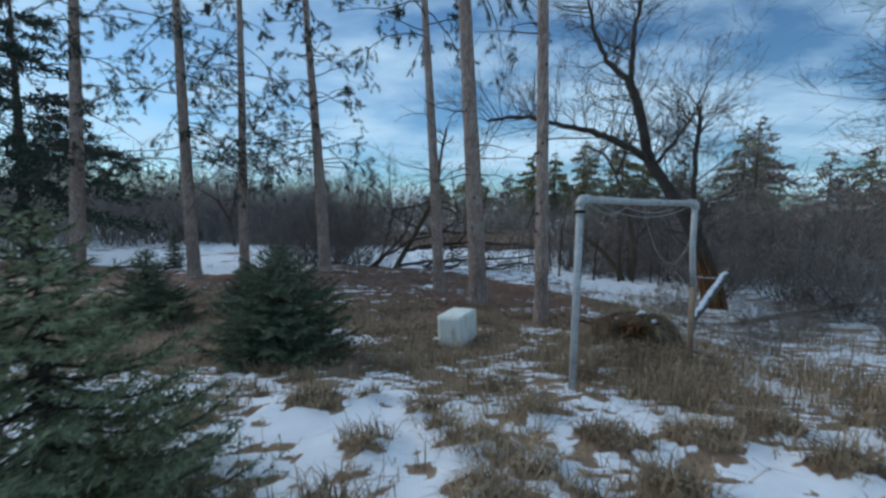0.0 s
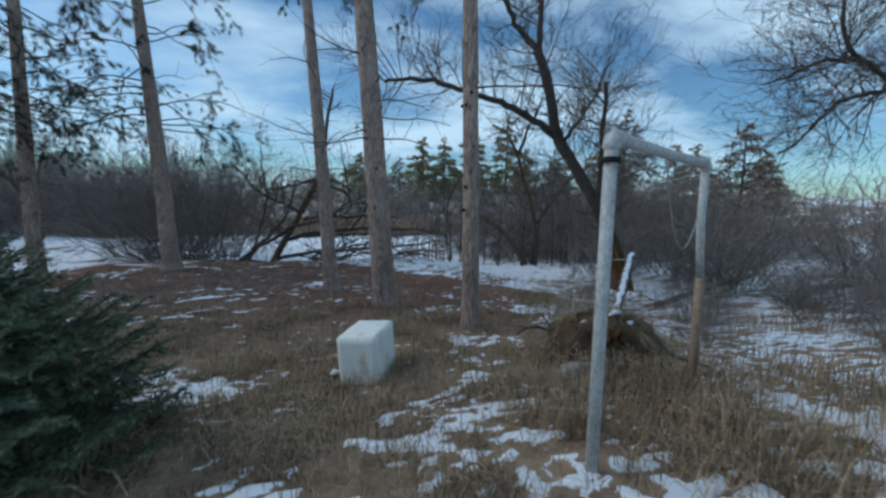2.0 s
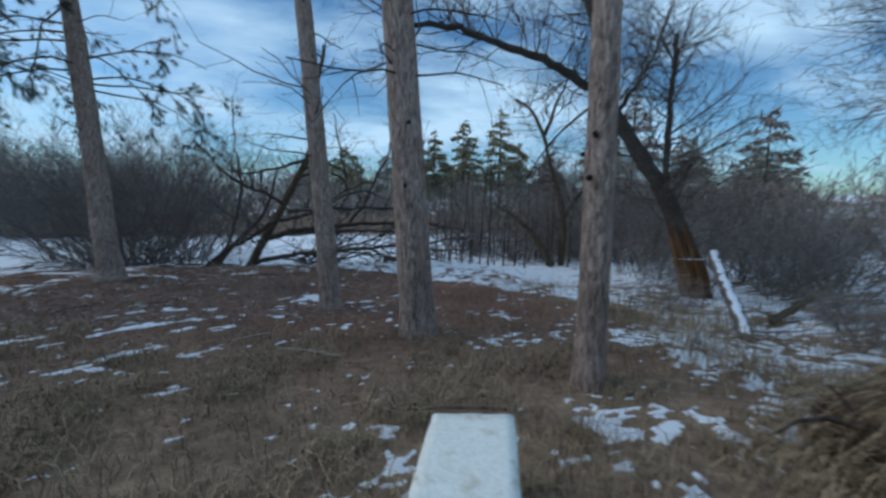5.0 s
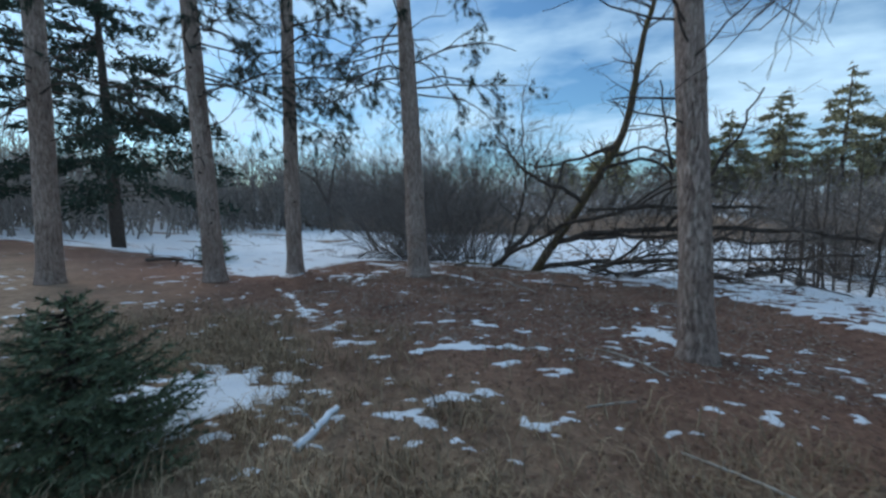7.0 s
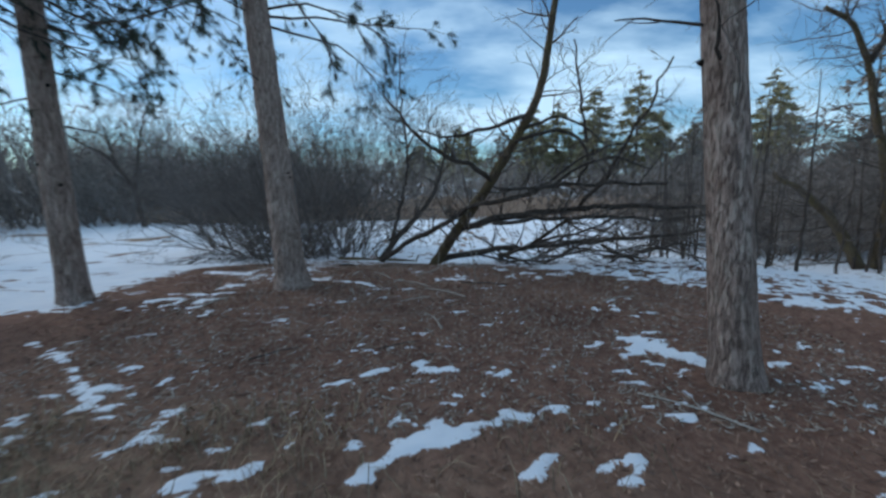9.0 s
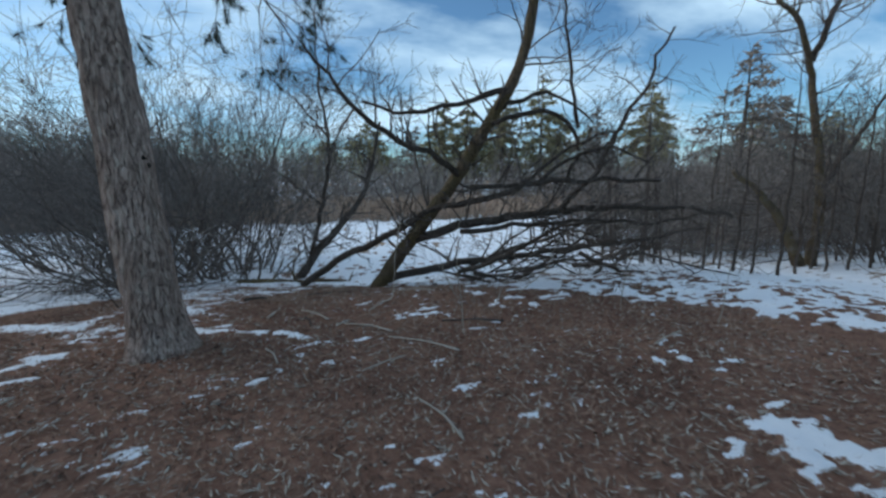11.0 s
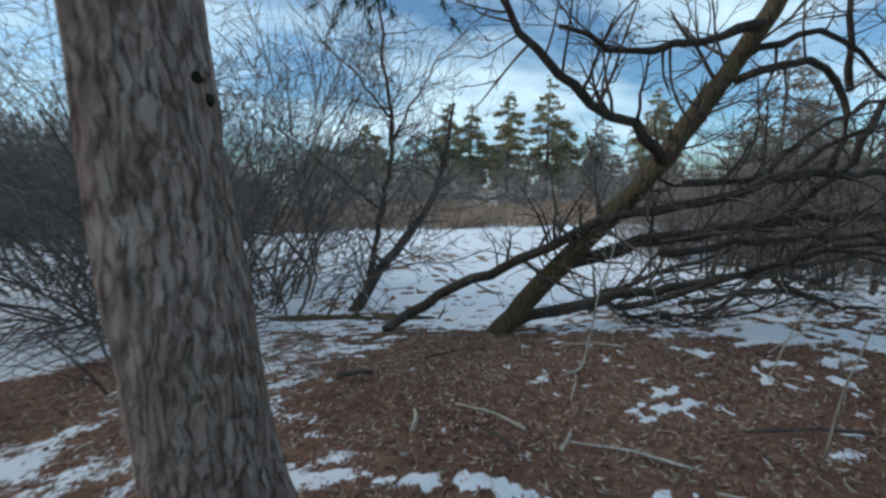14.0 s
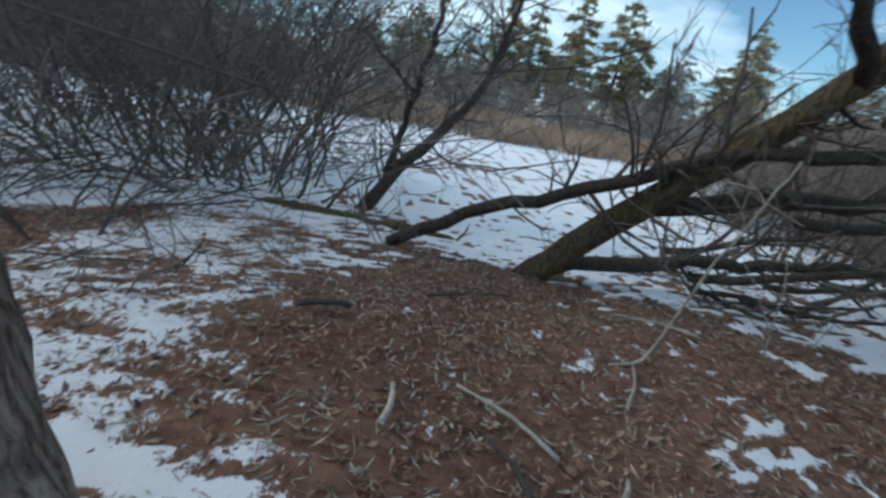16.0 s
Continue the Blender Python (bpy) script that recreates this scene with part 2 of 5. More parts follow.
M_SNOWLOG = snowy_material("snowy_log", (0.10, 0.085, 0.075), (0.20, 0.17, 0.15), 0.78)
M_WHITESTICK = snowy_material("snow_dusted_wood", (0.42, 0.39, 0.35), (0.62, 0.59, 0.54), 0.2)
M_PALEWOOD = surf("bleached_wood", (0.33, 0.29, 0.24), (0.58, 0.53, 0.46), 8.0, 0.8, 0.3, 50.0, (1, 1, 0.3))
M_PIPE = surf("weathered_galvanised_pipe", (0.36, 0.37, 0.36), (0.56, 0.57, 0.56), 9.0, 0.5, 0.15, 70.0, (1, 1, 0.4))
M_RUST = surf("rusty_pipe", (0.22, 0.15, 0.105), (0.38, 0.28, 0.2), 10.0, 0.85, 0.4, 60.0, (1, 1, 0.4))
M_NET = surf("net_cord", (0.25, 0.25, 0.24), (0.45, 0.45, 0.43), 10.0, 0.9, 0)
M_SNOW = surf("snow", (0.76, 0.80, 0.86), (0.88, 0.90, 0.93), 6.0, 0.8, 0.3, 40.0)
M_BOX = stained_white()
M_KNOT = surf("dark_knot", (0.015, 0.012, 0.01), (0.05, 0.04, 0.032), 20.0, 0.95, 0.5)
M_PALEROCK = surf("pale_rock", (0.25, 0.22, 0.19), (0.45, 0.41, 0.37), 7.0, 0.9, 0.6, 40.0)


# ---- geometry helpers ----
def vnoise(p):
    """Smooth value noise in 0..1 at an array of points."""
    p = np.asarray(p, float)
    i = np.floor(p).astype(np.int64)
    f = p - i
    f = f * f * (3 - 2 * f)
    out = 0
    for dx in (0, 1):
        for dy in (0, 1):
            for dz in (0, 1):
                h = (i[:, 0] + dx) * 374761393 + (i[:, 1] + dy) * 668265263 + (i[:, 2] + dz) * 1440662683
                h = h & 0xFFFFFFFF
                h = ((h ^ (h >> 13)) * 1274126177) & 0xFFFFFFFF
                v = ((h ^ (h >> 16)) & 0xFFFF) / 65535.0
                w = ((f[:, 0] if dx else 1 - f[:, 0]) * (f[:, 1] if dy else 1 - f[:, 1]) * (f[:, 2] if dz else 1 - f[:, 2]))
                out = out + v * w
    return out


def fbm(x, y, scale, octaves=3, z=0.0):
    x, y = np.atleast_1d(np.asarray(x, float)), np.atleast_1d(np.asarray(y, float))
    tot, amp, s, norm = 0, 1.0, scale, 0
    zz = np.broadcast_to(np.asarray(z, float), x.shape)
    for k in range(octaves):
        tot = tot + amp * vnoise(np.stack([x * s + 13.1 * k, y * s + 7.7 * k, zz * s + 3.3 * k], 1))
        norm += amp
        amp *= 0.5
        s *= 2.1
    return tot / norm


def ss(a, b, x):
    t = np.clip((np.asarray(x, float) - a) / (b - a), 0, 1)
    return t * t * (3 - 2 * t)


class Geo:
    """Collects corners, triangles and quads, and makes one mesh of them."""

    def __init__(self):
        self.v, self.t, self.q, self.n = [], [], [], 0

    def add(self, verts, tris=None, quads=None):
        verts = np.asarray(verts, np.float32).reshape(-1, 3)
        self.v.append(verts)
        if tris is not None and len(tris):
            self.t.append(np.asarray(tris, np.int64).reshape(-1, 3) + self.n)
        if quads is not None and len(quads):
            self.q.append(np.asarray(quads, np.int64).reshape(-1, 4) + self.n)
        self.n += len(verts)

    def mesh(self, name, mat, smooth=True):
        me = bpy.data.meshes.new(name)
        v = np.concatenate(self.v) if self.v else np.zeros((0, 3), np.float32)
        t = np.concatenate(self.t) if self.t else np.zeros((0, 3), np.int64)
        q = np.concatenate(self.q) if self.q else np.zeros((0, 4), np.int64)
        me.vertices.add(len(v))
        me.vertices.foreach_set("co", v.ravel())
        loops = np.concatenate([t.ravel(), q.ravel()]).astype(np.int32)
        me.loops.add(len(loops))
        me.loops.foreach_set("vertex_index", loops)
        me.polygons.add(len(t) + len(q))
        start = np.concatenate([np.arange(len(t)) * 3, len(t) * 3 + np.arange(len(q)) * 4]).astype(np.int32)
        me.polygons.foreach_set("loop_start", start)
        me.polygons.foreach_set("use_smooth", np.full(len(t) + len(q), smooth))
        me.update(calc_edges=True)
        me.materials.append(mat)
        return me


def part(name, geo, mat, parent, label="", smooth=True, kind=""):
    ob = new(name, geo.mesh(name, mat, smooth) if isinstance(geo, Geo) else geo)
    ob.parent = parent
    tagged(ob, label, kind=kind)
    return ob


def thing(name, x, y, z, label, category, group=""):
    ob = new(name)
    ob.location = (x, y, z)
    return tagged(ob, label, category, group)


def tube(geo, pts, rad, sides=5, cap=True):
    """A round branch along a line of points with a radius at each."""
    pts, rad = np.asarray(pts, float), np.asarray(rad, float)
    k = len(pts)
    tan = np.gradient(pts, axis=0)
    tan /= np.linalg.norm(tan, axis=1, keepdims=True) + 1e-9
    mean = pts[-1] - pts[0]
    ref = np.array((0, 0, 1.0)) if abs(mean[2]) < 0.8 * np.linalg.norm(mean) else np.array((1.0, 0, 0))
    a = np.cross(tan, ref)
    a /= np.linalg.norm(a, axis=1, keepdims=True) + 1e-9
    b = np.cross(tan, a)
    ang = np.arange(sides) * 2 * np.pi / sides
    ring = (pts[:, None] + rad[:, None, None] * (np.cos(ang)[None, :, None] * a[:, None] + np.sin(ang)[None, :, None] * b[:, None]))
    i, j = np.meshgrid(np.arange(k - 1), np.arange(sides), indexing="ij")
    j2 = (j + 1) % sides
    quads = np.stack([i * sides + j, (i + 1) * sides + j, (i + 1) * sides + j2, i * sides + j2], -1).reshape(-1, 4)
    verts = ring.reshape(-1, 3)
    tris = []
    if cap:
        verts = np.vstack([verts, pts[-1], pts[0]])
        for s in range(sides):
            tris.append(((k - 1) * sides + s, k * sides, (k - 1) * sides + (s + 1) % sides))
            tris.append((s, (s + 1) % sides, k * sides + 1))
    geo.add(verts, tris, quads)


def smooth_line(pts, step=0.25, wob=0.0, rng=None):
    """A curve through control points, with a slight wander."""
    p = np.asarray(pts, float)
    d = np.concatenate([[0], np.cumsum(np.linalg.norm(np.diff(p, axis=0), axis=1))])
    m = max(4, int(d[-1] / step) + 1)
    s = np.linspace(0, d[-1], m)
    out = np.stack([np.interp(s, d, p[:, i]) for i in range(3)], 1)
    for _ in range(2):
        out[1:-1] = 0.25 * out[:-2] + 0.5 * out[1:-1] + 0.25 * out[2:]
    if wob and rng is not None:
        w = rng.normal(0, wob, out.shape)
        w[0] = 0
        out += w
    return out


def grow(rng, start, way, length, r0, level, out, spread=0.7, wiggle=0.25, lift=0.1, kids=4, shrink=0.55, steps=5, low=0.25):
    """A branch that bends, and its side branches, as lines with radii, into out."""
    way = np.asarray(way, float) / (np.linalg.norm(way) + 1e-9)
    pts, d = [np.asarray(start, float)], way.copy()
    for _ in range(steps):
        d = d + rng.normal(0, wiggle, 3) * 0.5 + np.array((0, 0, lift)) * 0.4
        d /= np.linalg.norm(d)
        pts.append(pts[-1] + d * length / steps)
    pts = np.array(pts)
    rad = np.linspace(r0, r0 * 0.35, len(pts))
    out.append((level, pts, rad))
    if level <= 0:
        return
    for _ in range(kids):
        s = rng.uniform(low, 1.0) * (len(pts) - 1)
        i = min(int(s), len(pts) - 2)
        pos = pts[i] + (pts[i + 1] - pts[i]) * (s - i)
        t = pts[i + 1] - pts[i]
        t /= np.linalg.norm(t)
        side = rng.normal(0, 1, 3)
        side -= side.dot(t) * t
        side /= np.linalg.norm(side) + 1e-9
        a = spread * rng.uniform(0.6, 1.3)
        grow(rng, pos, t * np.cos(a) + side * np.sin(a), length * shrink * rng.uniform(0.6, 1.2), rad[i] * 0.6, level - 1, out,
             spread, wiggle, lift, kids, shrink, max(3, steps - 1), low)


def lines_to(geo, lines, thick=5, thin=3, rmin=0.0):
    for _, p, r in lines:
        tube(geo, p, np.maximum(r, rmin), thick if r[0] > 0.03 else thin, r[0] > 0.03)


def side_twigs(rng, line, rad, count, length, levels, out, lift=0.3, kids=4, spread=0.8, low=0.15):
    line = np.asarray(line)
    for _ in range(count):
        s = rng.uniform(low, 1.0) * (len(line) - 1)
        i = min(int(s), len(line) - 2)
        pos = line[i] + (line[i + 1] - line[i]) * (s - i)
        t = line[i + 1] - line[i]
        t /= np.linalg.norm(t) + 1e-9
        side = rng.normal(0, 1, 3) + np.array((0, 0, lift))
        side -= side.dot(t) * t
        side /= np.linalg.norm(side) + 1e-9
        grow(rng, pos, t * 0.45 + side, length * rng.uniform(0.5, 1.2), min(rad[i] * 0.5, 0.03) * rng.uniform(0.5, 1), levels, out,
             spread, 0.3, lift * 0.3, kids)


# ---- ground ----
PATCHES = ((-4.4, 10.0, .75, 1.0), (-4.6, 9.4, .6, .8), 
           (-0.3, 13.3, .5, .42), (-0.25, 14.7, .55, .4), 
           (-5.7, 12.8, .4, .4), (1.1, 11.6, .4, .45), (2.5, 9.05, .3, .3), (4.7, 10.0, 1.2, .5),
           (2.2, 7.7, .35, .5), (2.7, 7.8, .5, .5), (.6, 7.8, .25, .5), (-1.12, 6.35, .58, 1.1), (-1.75, 6.9, .4, .9), (1.8, 5.6, .45, .4),
           (2.85, 5.1, .5, .35), (2.15, 6.4, .4, .4), (-2.46, 17.0, .28, .75), (-.8, 16.85, .5, .5), (-2.3, 18.6, .3, .4))
# narrow streaks of snow: two ends, half width, strength
STREAKS = ((-3.10, 11.6, -2.88, 11.87, .10, .9), (-2.88, 11.87, -2.13, 12.2, .11, .95), (-2.13, 12.2, -1.4, 12.4, .11, .95),
           (-3.7, 12.78, -3.32, 13.03, .08, .75), (-3.32, 13.03, -2.85, 13.25, .09, .75), (-2.85, 13.2, -2.04, 12.98, .08, .7),
           (-4.2, 11.65, -3.8, 11.72, .11, .9), (-1.6, 11.68, -1.4, 11.72, .13, .95), (-2.15, 11.55, -1.93, 11.75, .08, .85),
           (-0.35, 13.7, -0.02, 13.15, .15, .85), (-1.0, 12.8, -.8, 12.75, .10, .8), (-1.2, 12.3, -1.15, 12.4, .09, .8), (-.95, 12.2, -.75, 12.25, .07, .7),
           (-1.45, 12.07, -1.38, 12.1, .07, .7), (.95, 13.45, 1.4, 13.55, .12, .7), (.4, 13.05, .95, 13.2, .10, .7), (-7.5, 14.1, -6.3, 13.3, .10, .7),
           (-6.3, 13.3, -5.6, 12.65, .08, .7), (-2.5, 10.5, -2.1, 10.85, .09, .8), (-2.8, 10.12, -2.55, 10.22, .09, .8), (-2.55, 10.22, -2.08, 10.08, .09, .85),
           (-1.65, 10.42, -1.3, 10.68, .10, .85), (-1.55, 11.5, -1.42, 11.57, .09, .8), (-.9, 10.68, -.82, 10.72, .09, .7), (-.62, 10.8, -.35, 10.92, .08, .6),
           (.25, 11.35, .35, 11.5, .10, .8), (-4.5, 11.48, -4.35, 11.5, .08, .6), (-4.0, 10.86, -3.9, 10.9, .08, .6))
# the same on the far mound and round the foam block
STREAKS += ((-5.7, 17.2, -5.1, 16.97, .10, .6), (-5.1, 16.97, -3.9, 16.6, .09, .65), (-6.45, 16.55, -6.2, 16.57, .10, .7), (-7.2, 16.1, -6.3, 15.93, .06, .6),
            (-6.42, 15.55, -6.1, 15.7, .06, .6), (-6.3, 16.0, -6.1, 16.05, .10, .6), (-4.15, 15.5, -4.05, 15.56, .07, .8), (-3.25, 16.25, -3.1, 16.3, .06, .6),
            (-1.5, 18.0, -1.2, 17.65, .12, .8), (-7.05, 15.85, -6.9, 15.8, .06, .5), (-6.5, 16.3, -6.3, 16.5, .08, .6), (-7.4, 17.8, -6.6, 17.5, .25, .46),
            (.81, 5.47, 1.35, 5.79, .08, .6), (1.35, 5.79, 1.79, 6.04, .08, .6), (1.79, 6.04, 2.35, 6.57, .07, .6), (2.14, 5.57, 2.39, 5.54, .10, .8),
            (3.02, 5.48, 2.93, 5.17, .13, .9), (1.85, 4.89, 2.26, 4.86, .15, .9), (-.07, 5.99, .14, 6.0, .08, .7), (.62, 5.17, 1.27, 4.87, .12, .8))
# tussocks of grass in the snow: place and radius
TUSSOCKS = ((.33, 2.49, .20), (1.15, 2.58, .27), (.68, 3.19, .14), (.86, 2.8, .13), (2.25, 2.9, .26), (2.98, 3.02, .30), (3.71, 3.3, .24), (1.55, 2.38, .20),
            (-.36, 3.31, .26), (3.71, 2.58, .22), (1.66, 3.31, .15), (.1, 3.5, .14), (1.2, 1.95, .24), (2.4, 2.2, .2), (.4, 1.7, .2), (1.9, 1.5, .25), (4.6, 2.9, .25))


def tussock(x, y):
    h = np.zeros_like(x)
    for tx, ty, r in TUSSOCKS:
        h = np.maximum(h, np.exp(-(((x - tx) / 1.25) ** 2 + (y - ty) ** 2) / (r * r) * 0.9))
    return h


def land(x, y):
    """Height of the soil."""
    x, y = np.atleast_1d(np.asarray(x, float)), np.atleast_1d(np.asarray(y, float))
    z = np.interp(y, [-60, -5, -1, 1, 3.2, 5.5, 8, 10, 13, 16, 18, 19.5, 22, 26, 42, 52, 62, 90, 600],
                  [2.5, .6, .32, .2, -.05, -.4, -.58, -.66, -.78, -.76, -.76, -.92, -1.3, -1.55, -1.6, -1.1, -.2, 1.5, 8])
    z = z - 0.42 * ss(2.8, 8, x) * ss(4, 11, y) * (1 - ss(20, 30, y))
    z = z - 0.25 * ss(-11, -15, x) * ss(12, 17, y) * (1 - ss(24, 34, y))
    z = z + ss(40, 200, np.abs(x)) * 4 + 1.7 * ss(-20, -70, x) * ss(14, 24, y)
    z = z + 0.16 * (fbm(x, y, 0.35, 2) - 0.5) * ss(300, 20, np.hypot(x, y))
    z = z - 0.10 * np.exp(-((x - 0.72) ** 2 + (y - 6.6) ** 2) / 0.5)
    near = ss(4.5, 2.0, y) * ss(8, 4, np.abs(x - 1)) + 0.4
    z = z + 0.05 * near * np.maximum(fbm(x, y, 1.9, 2, 5.0) - 0.55, 0) * 2
    z = z + 0.12 * tussock(x, y)
    return z


def G(x, y):
    return float(land(x, y)[0])


def hummock(x, y):
    rest = ss(0.615, 0.66, fbm(x, y, 1.9, 2, 5.0)) * ss(5.4, 4.2, y) * np.maximum(ss(1.6, 1.0, y), np.maximum(0.7 * ss(3.5, 4.1, y), ss(4.2, 4.8, x)))
    return np.maximum(rest, ss(0.42, 0.62, tussock(x, y) + 0.35 * (fbm(x, y, 6.0, 2, 7.0) - 0.5)))


def cover(x, y):
    """How much of the ground the snow covers."""
    field = np.interp(y, [8, 12, 14, 14.8, 15.4, 17, 18.9, 21, 24, 60], [-20, -16.5, -13.5, -10.6, -8.3, -8.1, -7.8, -5.6, -3.5, 10])
    trail = np.interp(y, [15.5, 17, 18.5, 19.4, 20.5], [-5.6, -4.85, -4.85, -4.2, -3.2])
    brow = np.interp(x, [-12, -5, -3.4, -2.2, -1.3, 0, 3, 6], [21, 20, 19.6, 18.9, 18.2, 17.3, 14.7, 12.5])
    c = 0.05 - 0.03 * ss(12.5, 14.5, y)
    c = np.maximum(c, (0.66 + 0.10 * ss(3.6, 2.8, y)) * ss(5.1, 3.7, y + 0.1 * (x - 1) + 0.35 * ss(0.4, -1.0, x)))
    c = c * (1 - 0.9 * hummock(x, y))
    c = np.maximum(c, 0.34 * ss(6.4, 4.8, y) * ss(0.0, 1.5, x))
    marsh = np.interp(y, [4, 5, 7.5, 8.6, 10.2, 13, 15], [4.4, 3.6, 2.9, 3.5, 4.6, 6.4, 8])
    c = np.maximum(c, 0.52 * ss(-0.2, 0.9, x - marsh) * ss(16.5, 14, y))
    c = np.maximum(c, 0.50 * ss(0.5, -0.5, x - trail - 0.15) * ss(16.5, 17.1, y) * ss(-7.0, -6.2, x))
    c = np.maximum(c, 0.60 * ss(-0.3, 0.5, y - brow))
    c = np.maximum(c, 0.88 * ss(0.6, 3.5, y - brow))
    rim = np.interp(x, [-60, -34, -24, -16, -11.5, -10, -8], [22.0, 21.2, 19.7, 18.2, 16.0, 15.3, 15.2])
    c = np.maximum(c, 0.92 * ss(0.5, -0.9, x - field) * ss(-0.8, 0.5, y - rim))
    c = np.maximum(c, 0.27 * ss(-5.4, -6.0, x) * ss(-9.2, -8.4, x) * ss(14.6, 15.3, y) * ss(18.2, 17.6, y))
    c = c * (1 - 0.55 * np.exp(-((x - 3.1) ** 2 / 1.1 + (y - 4.75) ** 2 / 0.7)))
    for px, py, r, a in PATCHES:
        c = np.maximum(c, np.minimum(c + 0.8 * a * np.exp(-((x - px) ** 2 + (y - py) ** 2) / (r * r) * 1.2), 0.9))
    for ax, ay, bx, by, r, a in STREAKS:
        u = np.clip(((x - ax) * (bx - ax) + (y - ay) * (by - ay)) / ((bx - ax) ** 2 + (by - ay) ** 2), 0, 1)
        d2 = (x - ax - u * (bx - ax)) ** 2 + (y - ay - u * (by - ay)) ** 2
        c = np.maximum(c, np.minimum(c + 0.85 * a * np.exp(-d2 / (r * r) * 2.0), 0.95))
    far = np.hypot(x, y - 10)
    c = np.where(far > 34, np.interp(y, [30, 37, 40, 49, 51, 55, 57, 70], [.9, .8, .15, .15, .85, .85, .45, .4]), c)
    c = np.where((far > 34) & (x < -12) & (y > 22), np.interp(y, [45, 54, 60], [.9, .85, .35]), c)
    return c


def snow_mask(x, y):
    n = 0.26 * fbm(x, y, 1.4, 2, 2.0) + 0.24 * fbm(x, y, 4.0, 2, 9.0) + 0.50 * fbm(x * 0.75, y * 1.5, 9.5, 2, 4.0)
    n = np.clip((n - 0.33) / 0.34, 0, 1)
    fine = ss(-4.2, -5.0, x) * ss(-10, -7.5, x) * ss(15.0, 16.6, y) * ss(22, 20.5, y)
    n = 0.5 + (n - 0.5) * (1 - 0.6 * fine)
    soft = 0.14 + 0.32 * fine
    return ss(0, 1, 0.5 + 0.5 * (cover(x, y) - n) / soft)


def straw_mask(x, y):
    s = ss(12.5, 8.0, y + 1.5 * (fbm(x, y, 0.5, 2, 4.0) - 0.5) + 0.25 * x)
    return np.maximum(np.maximum(s, ss(4, 6, x)), ss(22, 30, y))


def axis(lo, hi, step, far, out_lo, out_hi):
    mid = np.arange(lo, hi, step)
    def tail(n, d0, to):
        v, d, r = [], d0, 1.075
        pos = 0
        while pos < to:
            pos += d
            d *= r
            v.append(pos)
        return np.array(v)
    return np.concatenate([lo - tail(0, step, out_lo)[::-1], mid, mid[-1] + tail(0, step, out_hi)])


def build_ground():
    xs = axis(-9.0, 5.5, 0.06, 0, 700, 700)
    ys = axis(-0.6, 20.6, 0.06, 0, 400, 700)
    X, Y = np.meshgrid(xs, ys)
    x, y = X.ravel(), Y.ravel()
    s = snow_mask(x, y)
    z = land(x, y) + 0.028 * s
    z = z + 0.02 * (fbm(x, y, 7.0, 2, 1.0) - 0.5) * (1 - s)
    nx, ny = len(xs), len(ys)
    i, j = np.meshgrid(np.arange(ny - 1), np.arange(nx - 1), indexing="ij")
    q = np.stack([i * nx + j, i * nx + j + 1, (i + 1) * nx + j + 1, (i + 1) * nx + j], -1).reshape(-1, 4)
    g = Geo()
    g.add(np.stack([x, y, z], 1), None, q)
    me = g.mesh("ground", M_GROUND)
    for name, val in (("snow", s), ("straw", straw_mask(x, y))):
        a = me.attributes.new(name, "FLOAT", "POINT")
        a.data.foreach_set("value", val.astype(np.float32))
    tagged(new("ground", me), "brown needle-strewn soil with patches of thin snow", "ground", kind="structure")


build_ground()


# ---- red pines ----
def trunk_geo(rng, height, dia, lean, sides=22, step=0.16, rough=0.012, flare=0.12):
    """A tapered, furrowed trunk from just under the soil; lean: how far it moves in x and y each metre."""
    zs = np.concatenate([np.arange(-0.25, 5, step), np.arange(5, height, step * 3)])
    ang = np.arange(sides) * 2 * np.pi / sides
    Z, A = np.meshgrid(zs, ang, indexing="ij")
    r = 0.5 * dia * (1.06 - 0.045 * Z - 0.0 * Z)
    r = np.maximum(r, 0.05) + 0.5 * dia * flare * 2.2 * np.exp(-np.maximum(Z, 0) / 0.22) * (1 + 0.35 * np.cos(3 * A + dia * 40))
    seed = rng.uniform(0, 90)
    f = fbm((np.cos(A) * 5.0).ravel() + seed, (np.sin(A) * 5.0).ravel(), 1.0, 3, (Z * 2.4).ravel()).reshape(A.shape)
    r = r + rough * 2.4 * (f - 0.5) * (1 + 0.9 * (sides > 30))
    bend = 0.02 * np.sin(Z * 0.5 + seed)
    v = np.stack([lean[0] * Z + bend + r * np.cos(A), lean[1] * Z + r * np.sin(A), Z], -1).reshape(-1, 3)
    k = len(zs)
    i, j = np.meshgrid(np.arange(k - 1), np.arange(sides), indexing="ij")
    j2 = (j + 1) % sides
    q = np.stack([i * sides + j, i * sides + j2, (i + 1) * sides + j2, (i + 1) * sides + j], -1).reshape(-1, 4)
    g = Geo()
    g.add(v, None, q)
    return g


